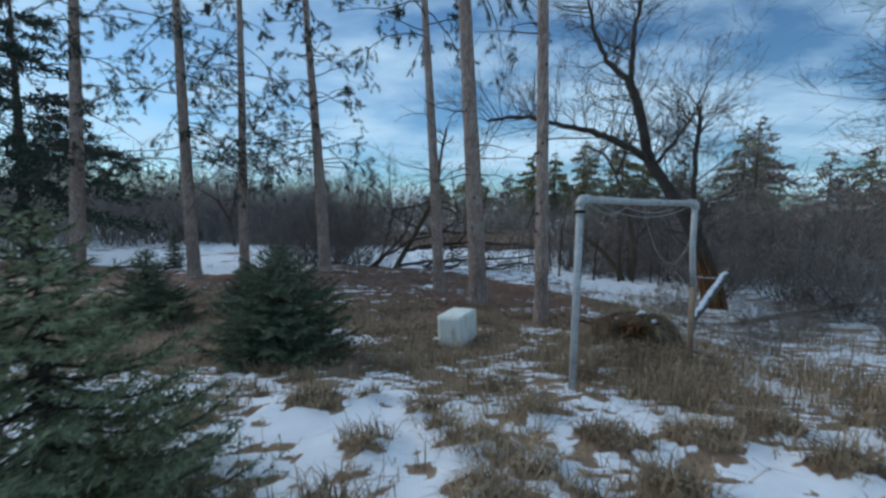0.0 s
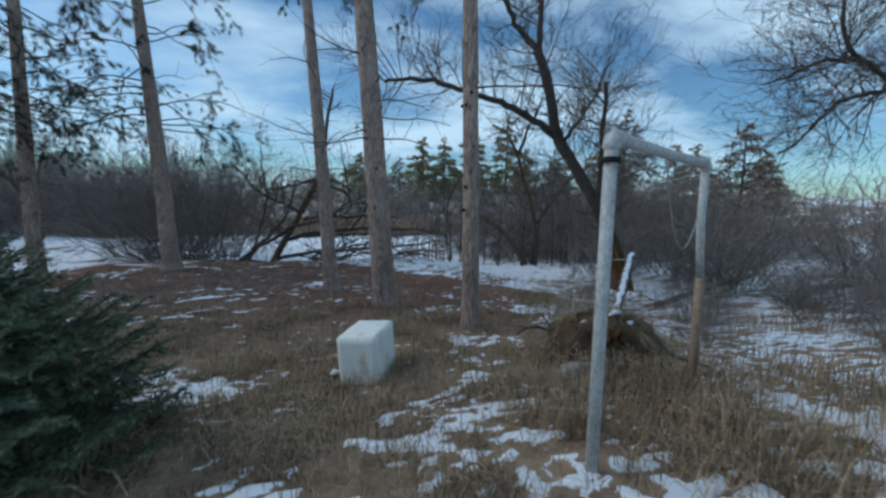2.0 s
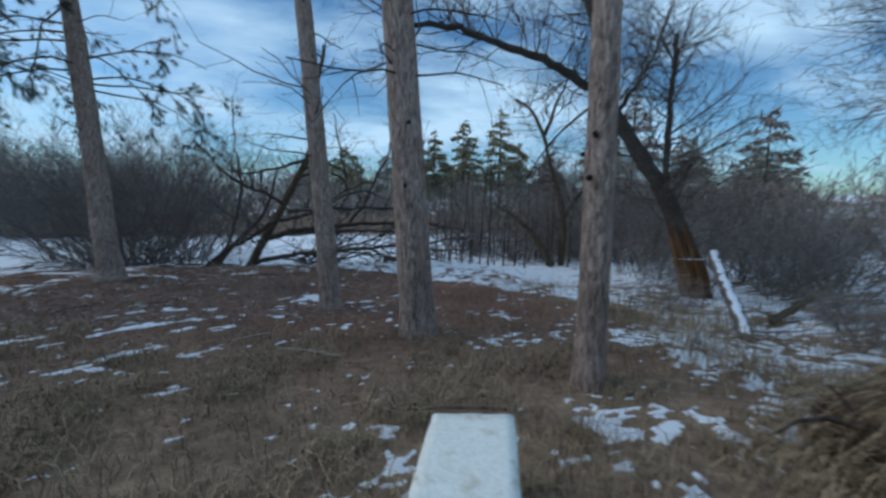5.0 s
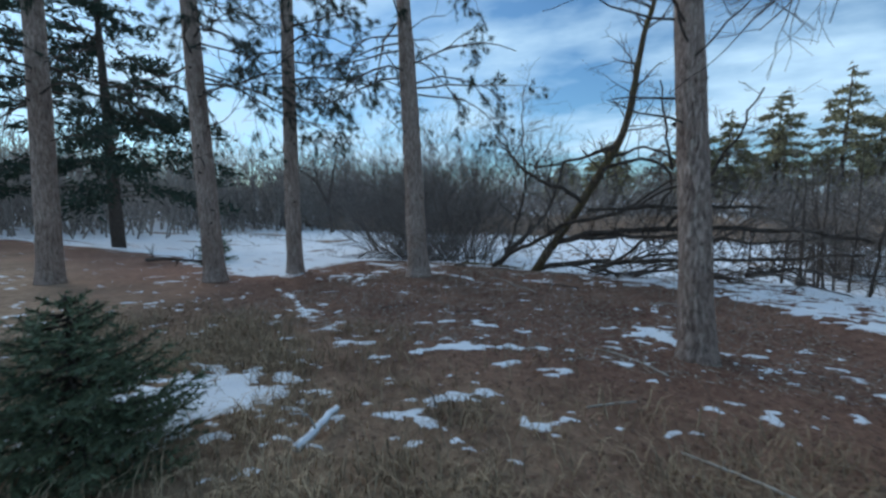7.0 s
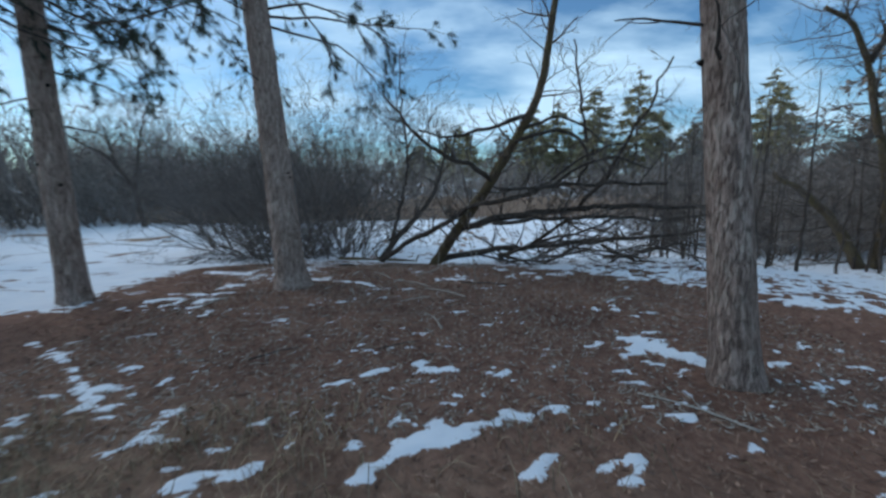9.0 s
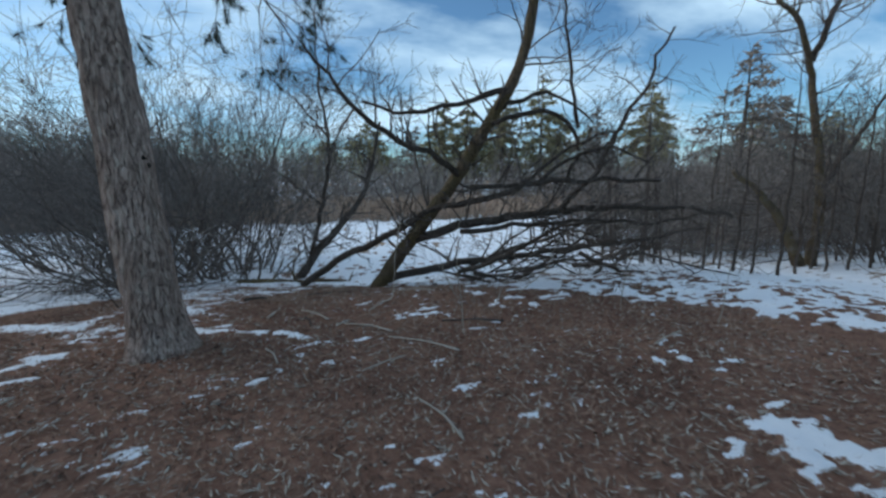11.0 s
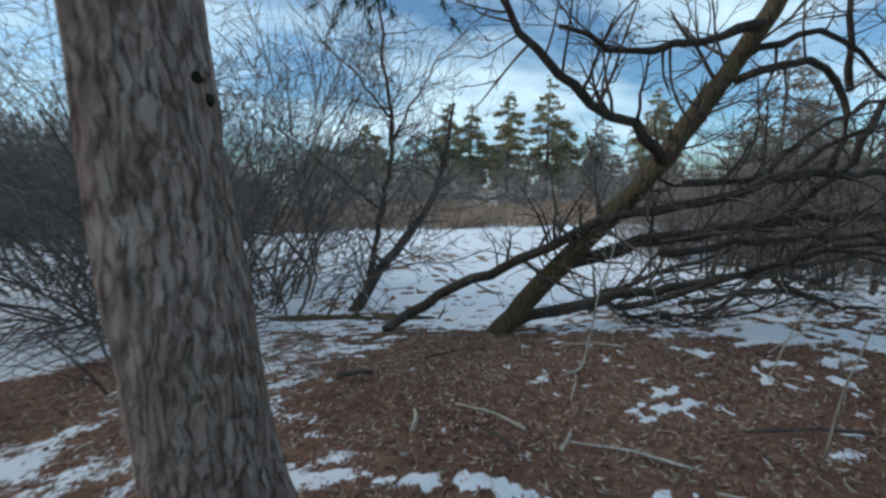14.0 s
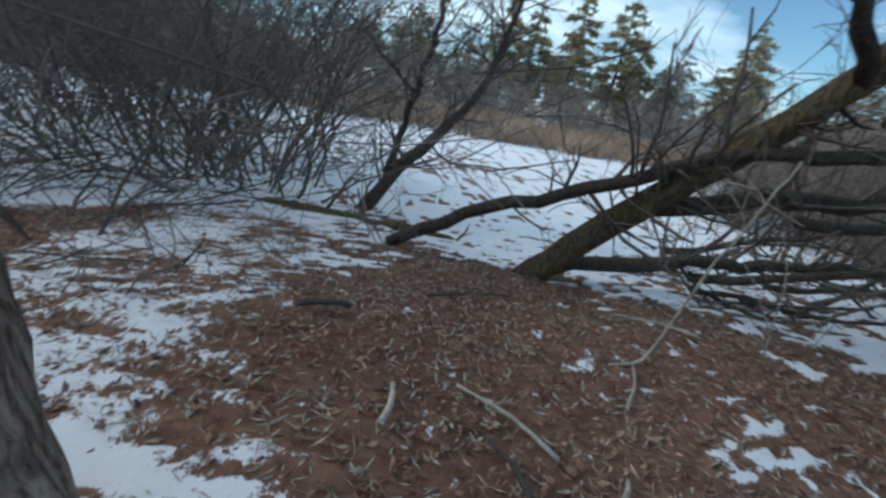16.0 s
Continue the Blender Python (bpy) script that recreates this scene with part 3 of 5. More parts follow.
def tufts(rng, geo, spots, ways, count=46, length=0.15, width=0.004):
    """Round bursts of long needles at the shoots' ends."""
    m = len(spots)
    if not m:
        return
    base = np.repeat(np.asarray(spots), count, 0)
    w = np.repeat(np.asarray(ways), count, 0)
    d = rng.normal(0, 1, base.shape) + w * 0.9
    d /= np.linalg.norm(d, axis=1, keepdims=True)
    base = base - w * rng.uniform(0, 0.12, (len(base), 1)) + rng.normal(0, 0.01, base.shape)
    ln = length * rng.uniform(0.6, 1.1, (len(base), 1))
    side = np.cross(d, rng.normal(0, 1, d.shape))
    side /= np.linalg.norm(side, axis=1, keepdims=True) + 1e-9
    v = np.stack([base - side * width, base + side * width, base + d * ln + np.array((0, 0, -0.02))], 1).reshape(-1, 3)
    geo.add(v, np.arange(len(v)).reshape(-1, 3))


def pine(x, y, dia, lean, seed, crown_from, crown=40, dead=10, near=False, height=15.0, label=""):
    rng = np.random.default_rng(seed)
    z0 = G(x, y)
    t = thing("pine_tree", x, y, z0, label or "tall red pine with bare lower trunk and flaky bark", "tree", "row of tall pines")
    part("trunk", trunk_geo(rng, height, dia, lean, 56 if near else 24, 0.05 if near else 0.14, 0.016 if near else 0.012, 0.17 if near else 0.12), M_PINE, t,
         "grey-brown furrowed pine bark")

    def at(z, a, out=0.0):
        r = 0.5 * dia * max(1.06 - 0.045 * z, 0.15) + out
        return np.array((lean[0] * z + r * math.cos(a), lean[1] * z + r * math.sin(a), z))

    for _ in range(9):
        z, a = rng.uniform(1.4, 5.5), rng.uniform(0, 6.28)
        k = Geo()
        d = np.array((math.cos(a), math.sin(a), 0.25))
        p = at(z, a, -0.02)
        tube(k, [p, p + d * 0.03, p + d * rng.uniform(0.034, 0.05)], [0.03, 0.026, 0.012], 7)
        part("knot", k, M_KNOT, t)
    for _ in range(dead):
        z, a = rng.uniform(2.6, 6.5), rng.uniform(0, 6.28)
        lines = []
        grow(rng, at(z, a, -0.03), (math.cos(a), math.sin(a), rng.uniform(-0.1, 0.35)), rng.uniform(0.5, 2.0), 0.017, 1, lines,
             0.7, 0.25, -0.12, 2, 0.5, 6)
        k = Geo()
        lines_to(k, lines, 5, 4, 0.004)
        part("dead_branch", k, M_STUB, t)
    spots, ways = [], []
    for i in range(crown):
        z = crown_from + (height - 1.5 - crown_from) * (i / max(crown - 1, 1)) ** 1.5
        a = rng.uniform(0, 6.28)
        ln = rng.uniform(1.7, 3.3) * (1.0 if z < 10 else 0.65)
        lines = []
        grow(rng, at(z, a, -0.03), (math.cos(a), math.sin(a), rng.uniform(-0.05, 0.25)), ln, 0.03, 2, lines, 0.75, 0.28, -0.22, 4, 0.42, 6)
        k = Geo()
        lines_to(k, lines, 5, 3, 0.004)
        part("branch", k, M_STUB, t)
        for lev, p, r in lines:
            if lev <= 1 or rng.random() < 0.5:
                d = p[-1] - p[-2]
                d /= np.linalg.norm(d)
                spots.append(p[-1])
                ways.append(d)
                if lev == 0 and rng.random() < 0.45:
                    spots.append(p[len(p) // 2])
                    ways.append(d)
    if crown:
        n = Geo()
        tufts(rng, n, spots, ways)
        part("foliage", n, M_NEEDLE, t, "dark green needle tufts on drooping twigs", kind="stuff")
    return t


pine(-5.22, 16.5, 0.475, (-0.105, 0.10), 11, 4.6, 34, 6, True, label="red pine with deeply furrowed bark, leaning slightly")
pine(-8.49, 15.81, 0.38, (0.003, 0.004), 12, 4.6, 36, 7)
pine(-9.77, 14.47, 0.45, (-0.017, -0.019), 13, 4.4, 36, 7)
pine(-12.9, 12.79, 0.46, (0.03, 0.02), 14, 4.0, 40, 8)
pine(0.05, 12.81, 0.36, (-0.073, 0.096), 15, 8.5, 16, 11, label="red pine leaning over needle-covered ground")
pine(1.3, 10.8, 0.48, (-0.063, -0.02), 16, 9.0, 16, 12)
pine(2.64, 8.57, 0.28, (-0.029, -0.032), 17, 9.0, 12, 4, label="slender straight pine trunk with smooth grey bark")


# ---- young spruces ----
def spruce(x, y, h, r, seed, mat, branches=150, name="young_spruce", label="", needle=0.048, full=1.3):
    rng = np.random.default_rng(seed)
    z0 = G(x, y)
    t = thing(name, x, y, z0, label, "tree")
    k = Geo()
    tube(k, [(0, 0, -0.1), (0.01, 0, h * 0.5), (0, 0.01, h)], [0.03 + h * 0.01, 0.02, 0.004], 8)
    part("trunk", k, M_BRANCH, t)
    wood, need = Geo(), Geo()
    seg_a, seg_b = [], []
    for i in range(branches):
        u = (i + rng.random()) / branches
        z = h * (0.05 + 0.93 * u ** 1.15)
        reach = r * (1 - (z / h) ** full) * rng.uniform(0.72, 1.15) + 0.06
        a = i * 2.399 + rng.uniform(-0.3, 0.3)
        rise = rng.uniform(0.05, 0.3) + 0.55 * (z / h) ** 2
        n = 6
        s = np.linspace(0, 1, n)
        p = np.stack([np.cos(a) * s * reach, np.sin(a) * s * reach, z + (rise * s - 0.32 * np.sin(s * 2.2)) * reach], 1)
        p += rng.normal(0, 0.008, p.shape)
        tube(wood, p, np.linspace(0.010, 0.003, n), 4, False)
        seg_a.append(p[1:-1])
        seg_b.append(p[2:])
        tanv = np.array((-np.sin(a), np.cos(a), 0))
        out = np.array((np.cos(a), np.sin(a), rise * 0.5))
        shoots = max(5, int(reach / 0.036))
        for q in range(shoots):
            f = 0.2 + 0.8 * (q + rng.random()) / shoots
            pos = p[min(int(f * (n - 1)), n - 2)] + (p[min(int(f * (n - 1)) + 1, n - 1)] - p[min(int(f * (n - 1)), n - 2)]) * (f * (n - 1) % 1)
            d = out * 0.75 + tanv * (1 if q % 2 else -1) * rng.uniform(0.5, 1.0) + np.array((0, 0, rng.uniform(-0.35, 0.15)))
            d /= np.linalg.norm(d)
            e = pos + d * reach * rng.uniform(0.16, 0.36) * (1.15 - f * 0.6)
            seg_a.append(pos[None])
            seg_b.append(e[None])
    A, B = np.concatenate(seg_a), np.concatenate(seg_b)
    L = np.linalg.norm(B - A, axis=1)
    cnt = np.maximum(4, (L / 0.0062).astype(int))
    idx = np.repeat(np.arange(len(A)), cnt)
    f = rng.random(len(idx))[:, None]
    d = (B - A)[idx] / (L[idx][:, None] + 1e-9)
    side = rng.normal(0, 1, d.shape)
    side -= (side * d).sum(1, keepdims=True) * d
    side /= np.linalg.norm(side, axis=1, keepdims=True)
    w = d * 0.7 + side
    w /= np.linalg.norm(w, axis=1, keepdims=True)
    c = A[idx] + (B - A)[idx] * f
    wid = np.cross(w, d)
    wid /= np.linalg.norm(wid, axis=1, keepdims=True) + 1e-9
    ln = needle * rng.uniform(0.6, 1.15, (len(c), 1))
    v = np.stack([c - wid * 0.0055, c + wid * 0.0055, c + w * ln], 1).reshape(-1, 3)
    need.add(v, np.arange(len(v)).reshape(-1, 3))
    part("bough_frame", wood, M_BRANCH, t, kind="stuff")
    part("foliage", need, mat, t, kind="stuff")
    return t


spruce(-1.02, 1.52, 1.66, 0.95, 21, M_SPRUCE_PALE, 125, label="bushy young spruce with pale green needles in snow")
spruce(-1.68, 5.25, 1.68, 0.95, 22, M_SPRUCE, 200, label="dense dark young spruce above snow and dry grass", full=2.1)
spruce(-4.3, 8.9, 1.12, 0.64, 23, M_SPRUCE, 120, label="small bushy spruce beside a snow patch", full=2.0)
spruce(-5.5, 7.3, 1.5, 0.95, 24, M_SPRUCE, 140, label="small dark spruce behind the larger ones")
spruce(-12.1, 16.4, 1.7, 0.55, 25, M_SPRUCE, 90, label="narrow little spruce at the edge of the snowfield", needle=0.06)


def big_conifer(x, y, h, r, seed, mat, label, layers=26, clump=0.30, low=0.16, name="conifer_tree", per=58, gap=0.0, power=1.4, wide=0.16):
    """A grown conifer: trunk, and layers of drooping boughs set with many needle clumps."""
    rng = np.random.default_rng(seed)
    t = thing(name, x, y, G(x, y), label, "tree")
    k = Geo()
    tube(k, [(0, 0, -0.3), (0, 0, h * 0.5), (0, 0, h)], [0.018 * h + 0.03, 0.011 * h, 0.02], 8)
    part("trunk", k, M_BRANCH, t)
    wood, need = Geo(), Geo()
    for i in range(layers):
        u = i / (layers - 1)
        z = h * (low + (0.98 - low) * u)
        lift = 0.3 * h / layers
        reach0 = r * (1 - u ** power) + 0.25
        for b in range(max(4, int(7 - 3 * u))):
            if rng.random() < gap:
                continue
            a = rng.uniform(0, 6.28)
            reach = reach0 * rng.uniform(0.55, 1.15)
            s = np.linspace(0, 1, 5)
            p = np.stack([np.cos(a) * s * reach, np.sin(a) * s * reach, z + rng.normal(0, lift) + (0.18 * s - 0.3 * s * s) * reach], 1)
            p += rng.normal(0, 0.03, p.shape)
            tube(wood, p, np.linspace(0.035, 0.01, 5), 3, False)
            m = max(8, int(per * reach / r))
            f = np.sqrt(rng.random(m))
            c = np.stack([np.interp(f, s, p[:, q]) for q in range(3)], 1)
            c += rng.normal(0, 1, c.shape) * np.array((0.16, 0.16, 0.07)) * (0.35 + reach * 0.32)
            d = rng.normal(0, 1, c.shape) + np.array((np.cos(a), np.sin(a), -0.15)) * 1.3
            d /= np.linalg.norm(d, axis=1, keepdims=True)
            sd = np.cross(d, rng.normal(0, 1, d.shape))
            sd /= np.linalg.norm(sd, axis=1, keepdims=True) + 1e-9
            ln = clump * rng.uniform(0.5, 1.2, (m, 1))
            v = np.stack([c - sd * ln * wide, c + sd * ln * wide, c + d * ln], 1).reshape(-1, 3)
            need.add(v, np.arange(len(v)).reshape(-1, 3))
    part("bough_frame", wood, M_BRANCH, t, kind="stuff")
    part("foliage", need, mat, t, kind="stuff")
    return t


big_conifer(-25.5, 21.6, 17.5, 6.2, 31, M_NEEDLE, "large dark pine with layered drooping boughs by the field", 24, 0.42, 0.17, per=260, gap=0.25)
for i, (x, y, top, r) in enumerate(((1.0, 72, 9.8, 4.2), (-5, 75, 7.6, 3.4), (10.6, 64, 11.4, 2.8), (14.4, 66, 11.8, 2.6), (17.9, 62, 13.0, 3.0),
                                    (23.6, 62, 15.2, 3.6), (27.5, 64, 10.5, 2.8), (41, 62, 15.0, 3.8), (45.5, 66, 14.0, 3.4), (36, 70, 9.5, 3.0),
                                    (55, 58, 11.5, 3.6), (62, 52, 10.0, 3.5))):
    big_conifer(x, y, top - G(x, y), r, 40 + i, M_FARGREEN, "distant olive-green pine beyond the marsh, coloured paler for haze", 17, 0.62, 0.2, per=84, power=2.5, wide=0.17)
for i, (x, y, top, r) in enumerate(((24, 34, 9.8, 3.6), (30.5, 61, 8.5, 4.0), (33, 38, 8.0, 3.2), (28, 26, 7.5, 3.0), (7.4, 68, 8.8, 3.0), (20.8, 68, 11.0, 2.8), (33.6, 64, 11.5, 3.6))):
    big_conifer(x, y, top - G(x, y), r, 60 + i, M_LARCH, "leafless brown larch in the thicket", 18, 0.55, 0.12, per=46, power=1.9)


# ---- bare trees ----
def bare(x, y, z, name, label, mains, seed, mat, twig_mat=None, twigs=26, twig_len=1.0, levels=2, kids=4, lift=0.3, rmin=0.003, group=""):
    """A leafless tree from its main limbs (name, points from the base, first and last radius), with side twigs grown on them."""
    rng = np.random.default_rng(seed)
    t = thing(name, x, y, z, label, "tree", group)
    lines = []
    for nm, pts, r0, r1 in mains:
        ln = smooth_line(pts, 0.22, 0.012 if nm == "trunk" else 0.022, rng)
        rad = np.linspace(r0, r1, len(ln)) * (1 + rng.normal(0, 0.04, len(ln)))
        k = Geo()
        tube(k, ln, rad, 12 if r0 > 0.07 else 8)
        part(nm, k, mat if nm == "trunk" or mat != M_OLIVE else M_BRANCH, t)
        side_twigs(rng, ln, rad, max(2, int(twigs * np.linalg.norm(ln[-1] - ln[0]) / 3)), twig_len, levels, lines, lift, kids)
    k = Geo()
    lines_to(k, lines, 5, 3, rmin)
    part("crown", k, twig_mat or M_TWIG, t, kind="stuff")
    return t


def rel(base, pts):
    return [tuple(a - b for a, b in zip(p, base)) for p in pts]


# the half-fallen tree at the brow of the mound
F = (-2.76, 19.35, -1.0)
bare(*F, "half_fallen_tree", "half-fallen leafless tree with olive mossy trunk and long low limbs", (
    ("trunk", rel(F, [(-2.78, 19.38, -1.08), (-2.1, 18.8, 0.05), (-1.72, 18.45, 0.62), (-1.41, 18.16, 1.17), (-1.02, 17.98, 1.85), (-0.69, 17.8, 2.42),
                      (-0.48, 17.65, 3.05), (-0.38, 17.55, 4.3), (-0.1, 17.5, 5.6)]), 0.135, 0.05),
    ("limb", rel(F, [(-1.41, 18.16, 1.1), (-1.92, 18.0, 1.46), (-2.43, 18.0, 1.62), (-2.78, 18.0, 1.85), (-3.2, 18.0, 2.2), (-3.7, 18.1, 2.9)]), 0.06, 0.02),
    ("limb", rel(F, [(-0.69, 17.8, 2.42), (-1.1, 17.7, 2.3), (-1.43, 17.7, 2.21), (-1.79, 17.7, 2.07), (-2.63, 17.7, 1.95), (-2.95, 17.7, 2.1)]), 0.05, 0.018),
    ("limb", rel(F, [(-0.9, 17.9, 2.05), (-0.4, 17.7, 2.35), (0.1, 17.6, 2.3), (0.6, 17.5, 1.9)]), 0.04, 0.015),
    ("limb", rel(F, [(-4.1, 19.8, -0.95), (-3.16, 19.3, -0.24), (-2.4, 18.9, 0.15), (-1.83, 18.4, 0.57), (-1.03, 18.0, 0.73), (-0.33, 17.7, 1.0),
                     (0.6, 17.6, 1.03), (2.2, 17.8, 1.0)]), 0.07, 0.03),
    ("limb", rel(F, [(-2.15, 18.8, 0.0), (-1.3, 18.5, 0.28), (-0.55, 18.3, 0.38), (0.89, 18.2, 0.52), (2.2, 18.1, 0.55), (3.2, 18.0, 0.5), (4.2, 18.0, 0.3)]),
     0.085, 0.035),
    ("limb", rel(F, [(-2.7, 19.3, -0.85), (-2.0, 19.1, -0.65), (-0.96, 19.0, -0.5), (0.54, 19.0, -0.42), (2.4, 19.0, -0.30), (4.6, 18.9, -0.05)]), 0.08, 0.03),
    ("limb", rel(F, [(-1.0, 17.8, 1.88), (-0.58, 17.7, 2.07), (-0.19, 17.7, 2.11), (0.22, 17.7, 2.04), (0.47, 17.7, 1.8), (0.5, 17.7, 1.45), (0.24, 17.7, 1.0)]), 0.04, 0.028),
    ("limb", rel(F, [(0.45, 17.7, 1.85), (0.29, 17.7, 2.46), (0.25, 17.7, 3.04), (0.1, 17.7, 3.8)]), 0.035, 0.015),
    ("limb", rel(F, [(-1.29, 18.0, 0.92), (-0.35, 17.95, 0.95), (0.11, 17.9, 1.38), (0.58, 17.8, 1.65), (1.3, 17.7, 1.85)]), 0.038, 0.018),
    ("limb", rel(F, [(-1.42, 18.1, 0.2), (-0.3, 18.0, 0.26), (1.0, 18.0, 0.34), (2.44, 18.0, 0.2), (3.8, 17.9, 0.5)]), 0.045, 0.015),
    ("limb", rel(F, [(-0.2, 17.75, 0.98), (0.4, 17.6, 1.45), (0.95, 17.5, 1.6), (1.6, 17.4, 1.3)]), 0.035, 0.015),
    ("limb", rel(F, [(0.5, 18.2, 0.5), (1.0, 17.9, 1.2), (1.3, 17.8, 2.0), (1.7, 17.6, 2.6), (1.9, 17.5, 3.4)]), 0.05, 0.018),
), 71, M_OLIVE, M_TWIG, 19, 0.85, 2, 3, 0.25)

# the forked young tree in the snow behind it
S = (-4.5, 21.6, -1.4)
bare(*S, "forked_young_tree", "slender forked leafless tree rising from snow", (
    ("trunk", rel(S, [(-4.5, 21.6, -1.45), (-4.02, 21.9, -0.75), (-3.25, 22.2, 0.05), (-2.75, 22.4, 0.62), (-2.4, 22.6, 1.6), (-2.2, 22.7, 2.6)]), 0.12, 0.025),
    ("limb", rel(S, [(-4.05, 21.9, -0.75), (-3.88, 22.3, 0.0), (-3.62, 22.4, 1.0), (-3.5, 22.4, 1.8), (-3.63, 22.4, 2.9), (-3.7, 22.4, 4.0), (-3.65, 22.4, 5.2)]),
     0.06, 0.015),
    ("limb", rel(S, [(-3.75, 22.3, 0.5), (-4.3, 22.3, 0.95), (-5.0, 22.4, 1.5), (-5.6, 22.4, 2.0)]), 0.03, 0.01),
    ("limb", rel(S, [(-3.5, 22.4, 1.8), (-3.1, 22.3, 2.5), (-2.6, 22.3, 3.4)]), 0.025, 0.01),
    ("limb", rel(S, [(-3.55, 22.4, 2.2), (-4.2, 22.4, 3.0), (-4.8, 22.4, 3.5)]), 0.025, 0.01),
), 72, M_BRANCH, M_TWIG, 24, 1.0, 2, 3, 0.5)

# the big tree with the long side limb
B = (9.4, 13.5, -1.25)
big = bare(*B, "broken_leaning_tree", "big leaning leafless tree with split rotten base and long side limb", (
    ("trunk", rel(B, [(9.4, 13.5, -1.4), (9.15, 13.7, 0.0), (8.75, 14.2, 1.5), (8.1, 14.8, 2.9), (7.55, 15.1, 3.9), (7.2, 15.1, 5.4), (6.72, 15.1, 6.75)]), 0.27, 0.15),
    ("limb", rel(B, [(7.6, 15.1, 3.85), (6.9, 15.0, 4.3), (5.7, 15.0, 4.86), (4.4, 15.0, 5.15), (2.7, 15.0, 5.5), (1.54, 15.0, 5.3)]), 0.14, 0.05),
    ("limb", rel(B, [(6.72, 15.1, 6.75), (5.8, 15.1, 7.5), (5.3, 15.1, 8.6), (5.0, 15.0, 10.0)]), 0.11, 0.04),
    ("limb", rel(B, [(6.72, 15.1, 6.75), (6.75, 15.1, 7.96), (6.8, 15.1, 8.9), (7.3, 15.0, 10.8)]), 0.11, 0.04),
    ("limb", rel(B, [(7.7, 15.0, 3.7), (8.3, 15.2, 4.4), (9.2, 15.4, 5.6), (9.8, 15.6, 7.0)]), 0.07, 0.025),
    ("snag", rel(B, [(8.75, 14.2, 1.5), (8.72, 14.2, 3.5), (8.78, 14.2, 5.6)]), 0.09, 0.06),
), 73, M_BRANCH, M_TWIG, 22, 1.9, 2, 5, 0.5, 0.004)


def rotten_base(parent):
    rng = np.random.default_rng(5)
    k = Geo()
    for i in range(46):
        a = rng.uniform(2.7, 5.4) if i % 4 else rng.uniform(0, 6.28)
        r = rng.uniform(0.18, 0.33)
        p = np.array((r * math.cos(a), r * math.sin(a), -0.2))
        top = rng.uniform(0.7, 2.3)
        tube(k, [p, p + np.array((-0.10 * top, 0.05 * top, top * 0.5)), p * 0.8 + np.array((-0.24 * top, 0.17 * top, top))], [0.075, 0.055, 0.008], 6)
    part("rotten_wood", k, M_ROT, parent, "crumbling orange rotten wood")


rotten_base(big)

W = (8.75, 19.5, -1.45)
bare(*W, "crooked_willow", "crooked grey willow leaning over the snowy hollow", (
    ("trunk", rel(W, [(8.75, 19.5, -1.7), (8.2, 19.5, -0.8), (7.62, 19.5, 0.01), (6.62, 19.5, 0.82), (5.9, 19.5, 1.2)]), 0.16, 0.05),
    ("trunk", rel(W, [(8.9, 19.55, -1.7), (9.0, 19.5, 0.1), (8.79, 19.5, 1.3), (8.18, 19.5, 2.93), (7.96, 19.5, 3.85), (7.4, 19.5, 4.75), (6.67, 19.5, 5.12)]), 0.13, 0.05),
    ("limb", rel(W, [(7.96, 19.5, 3.85), (8.3, 19.4, 4.9), (8.8, 19.3, 6.0)]), 0.08, 0.03),
    ("limb", rel(W, [(8.95, 19.6, 0.6), (9.9, 19.6, 1.8), (10.8, 19.5, 3.2)]), 0.09, 0.03),
), 74, M_OLIVE, M_TWIG, 18, 1.3, 2, 4, 0.4, 0.004)

F = (-19, 32, -0.9)
bare(*F, "bare_field_tree", "small arching leafless tree at the far edge of the snowfield", (
    ("trunk", rel(F, [(-19, 32, -1.1), (-19.3, 32, 1.0), (-20.5, 32, 2.8), (-22.5, 32, 3.9)]), 0.15, 0.04),
    ("limb", rel(F, [(-19.3, 32, 0.9), (-18.8, 32, 3.4), (-18.2, 32, 5.2)]), 0.10, 0.03),
    ("limb", rel(F, [(-20.2, 32, 2.4), (-20.6, 32.2, 4.0), (-21.2, 32.3, 5.4)]), 0.06, 0.02),
), 76, M_BRANCH, M_TWIG, 14, 1.5, 2, 4, 0.3, 0.008)

R = (24.6, 12.2, -0.9)
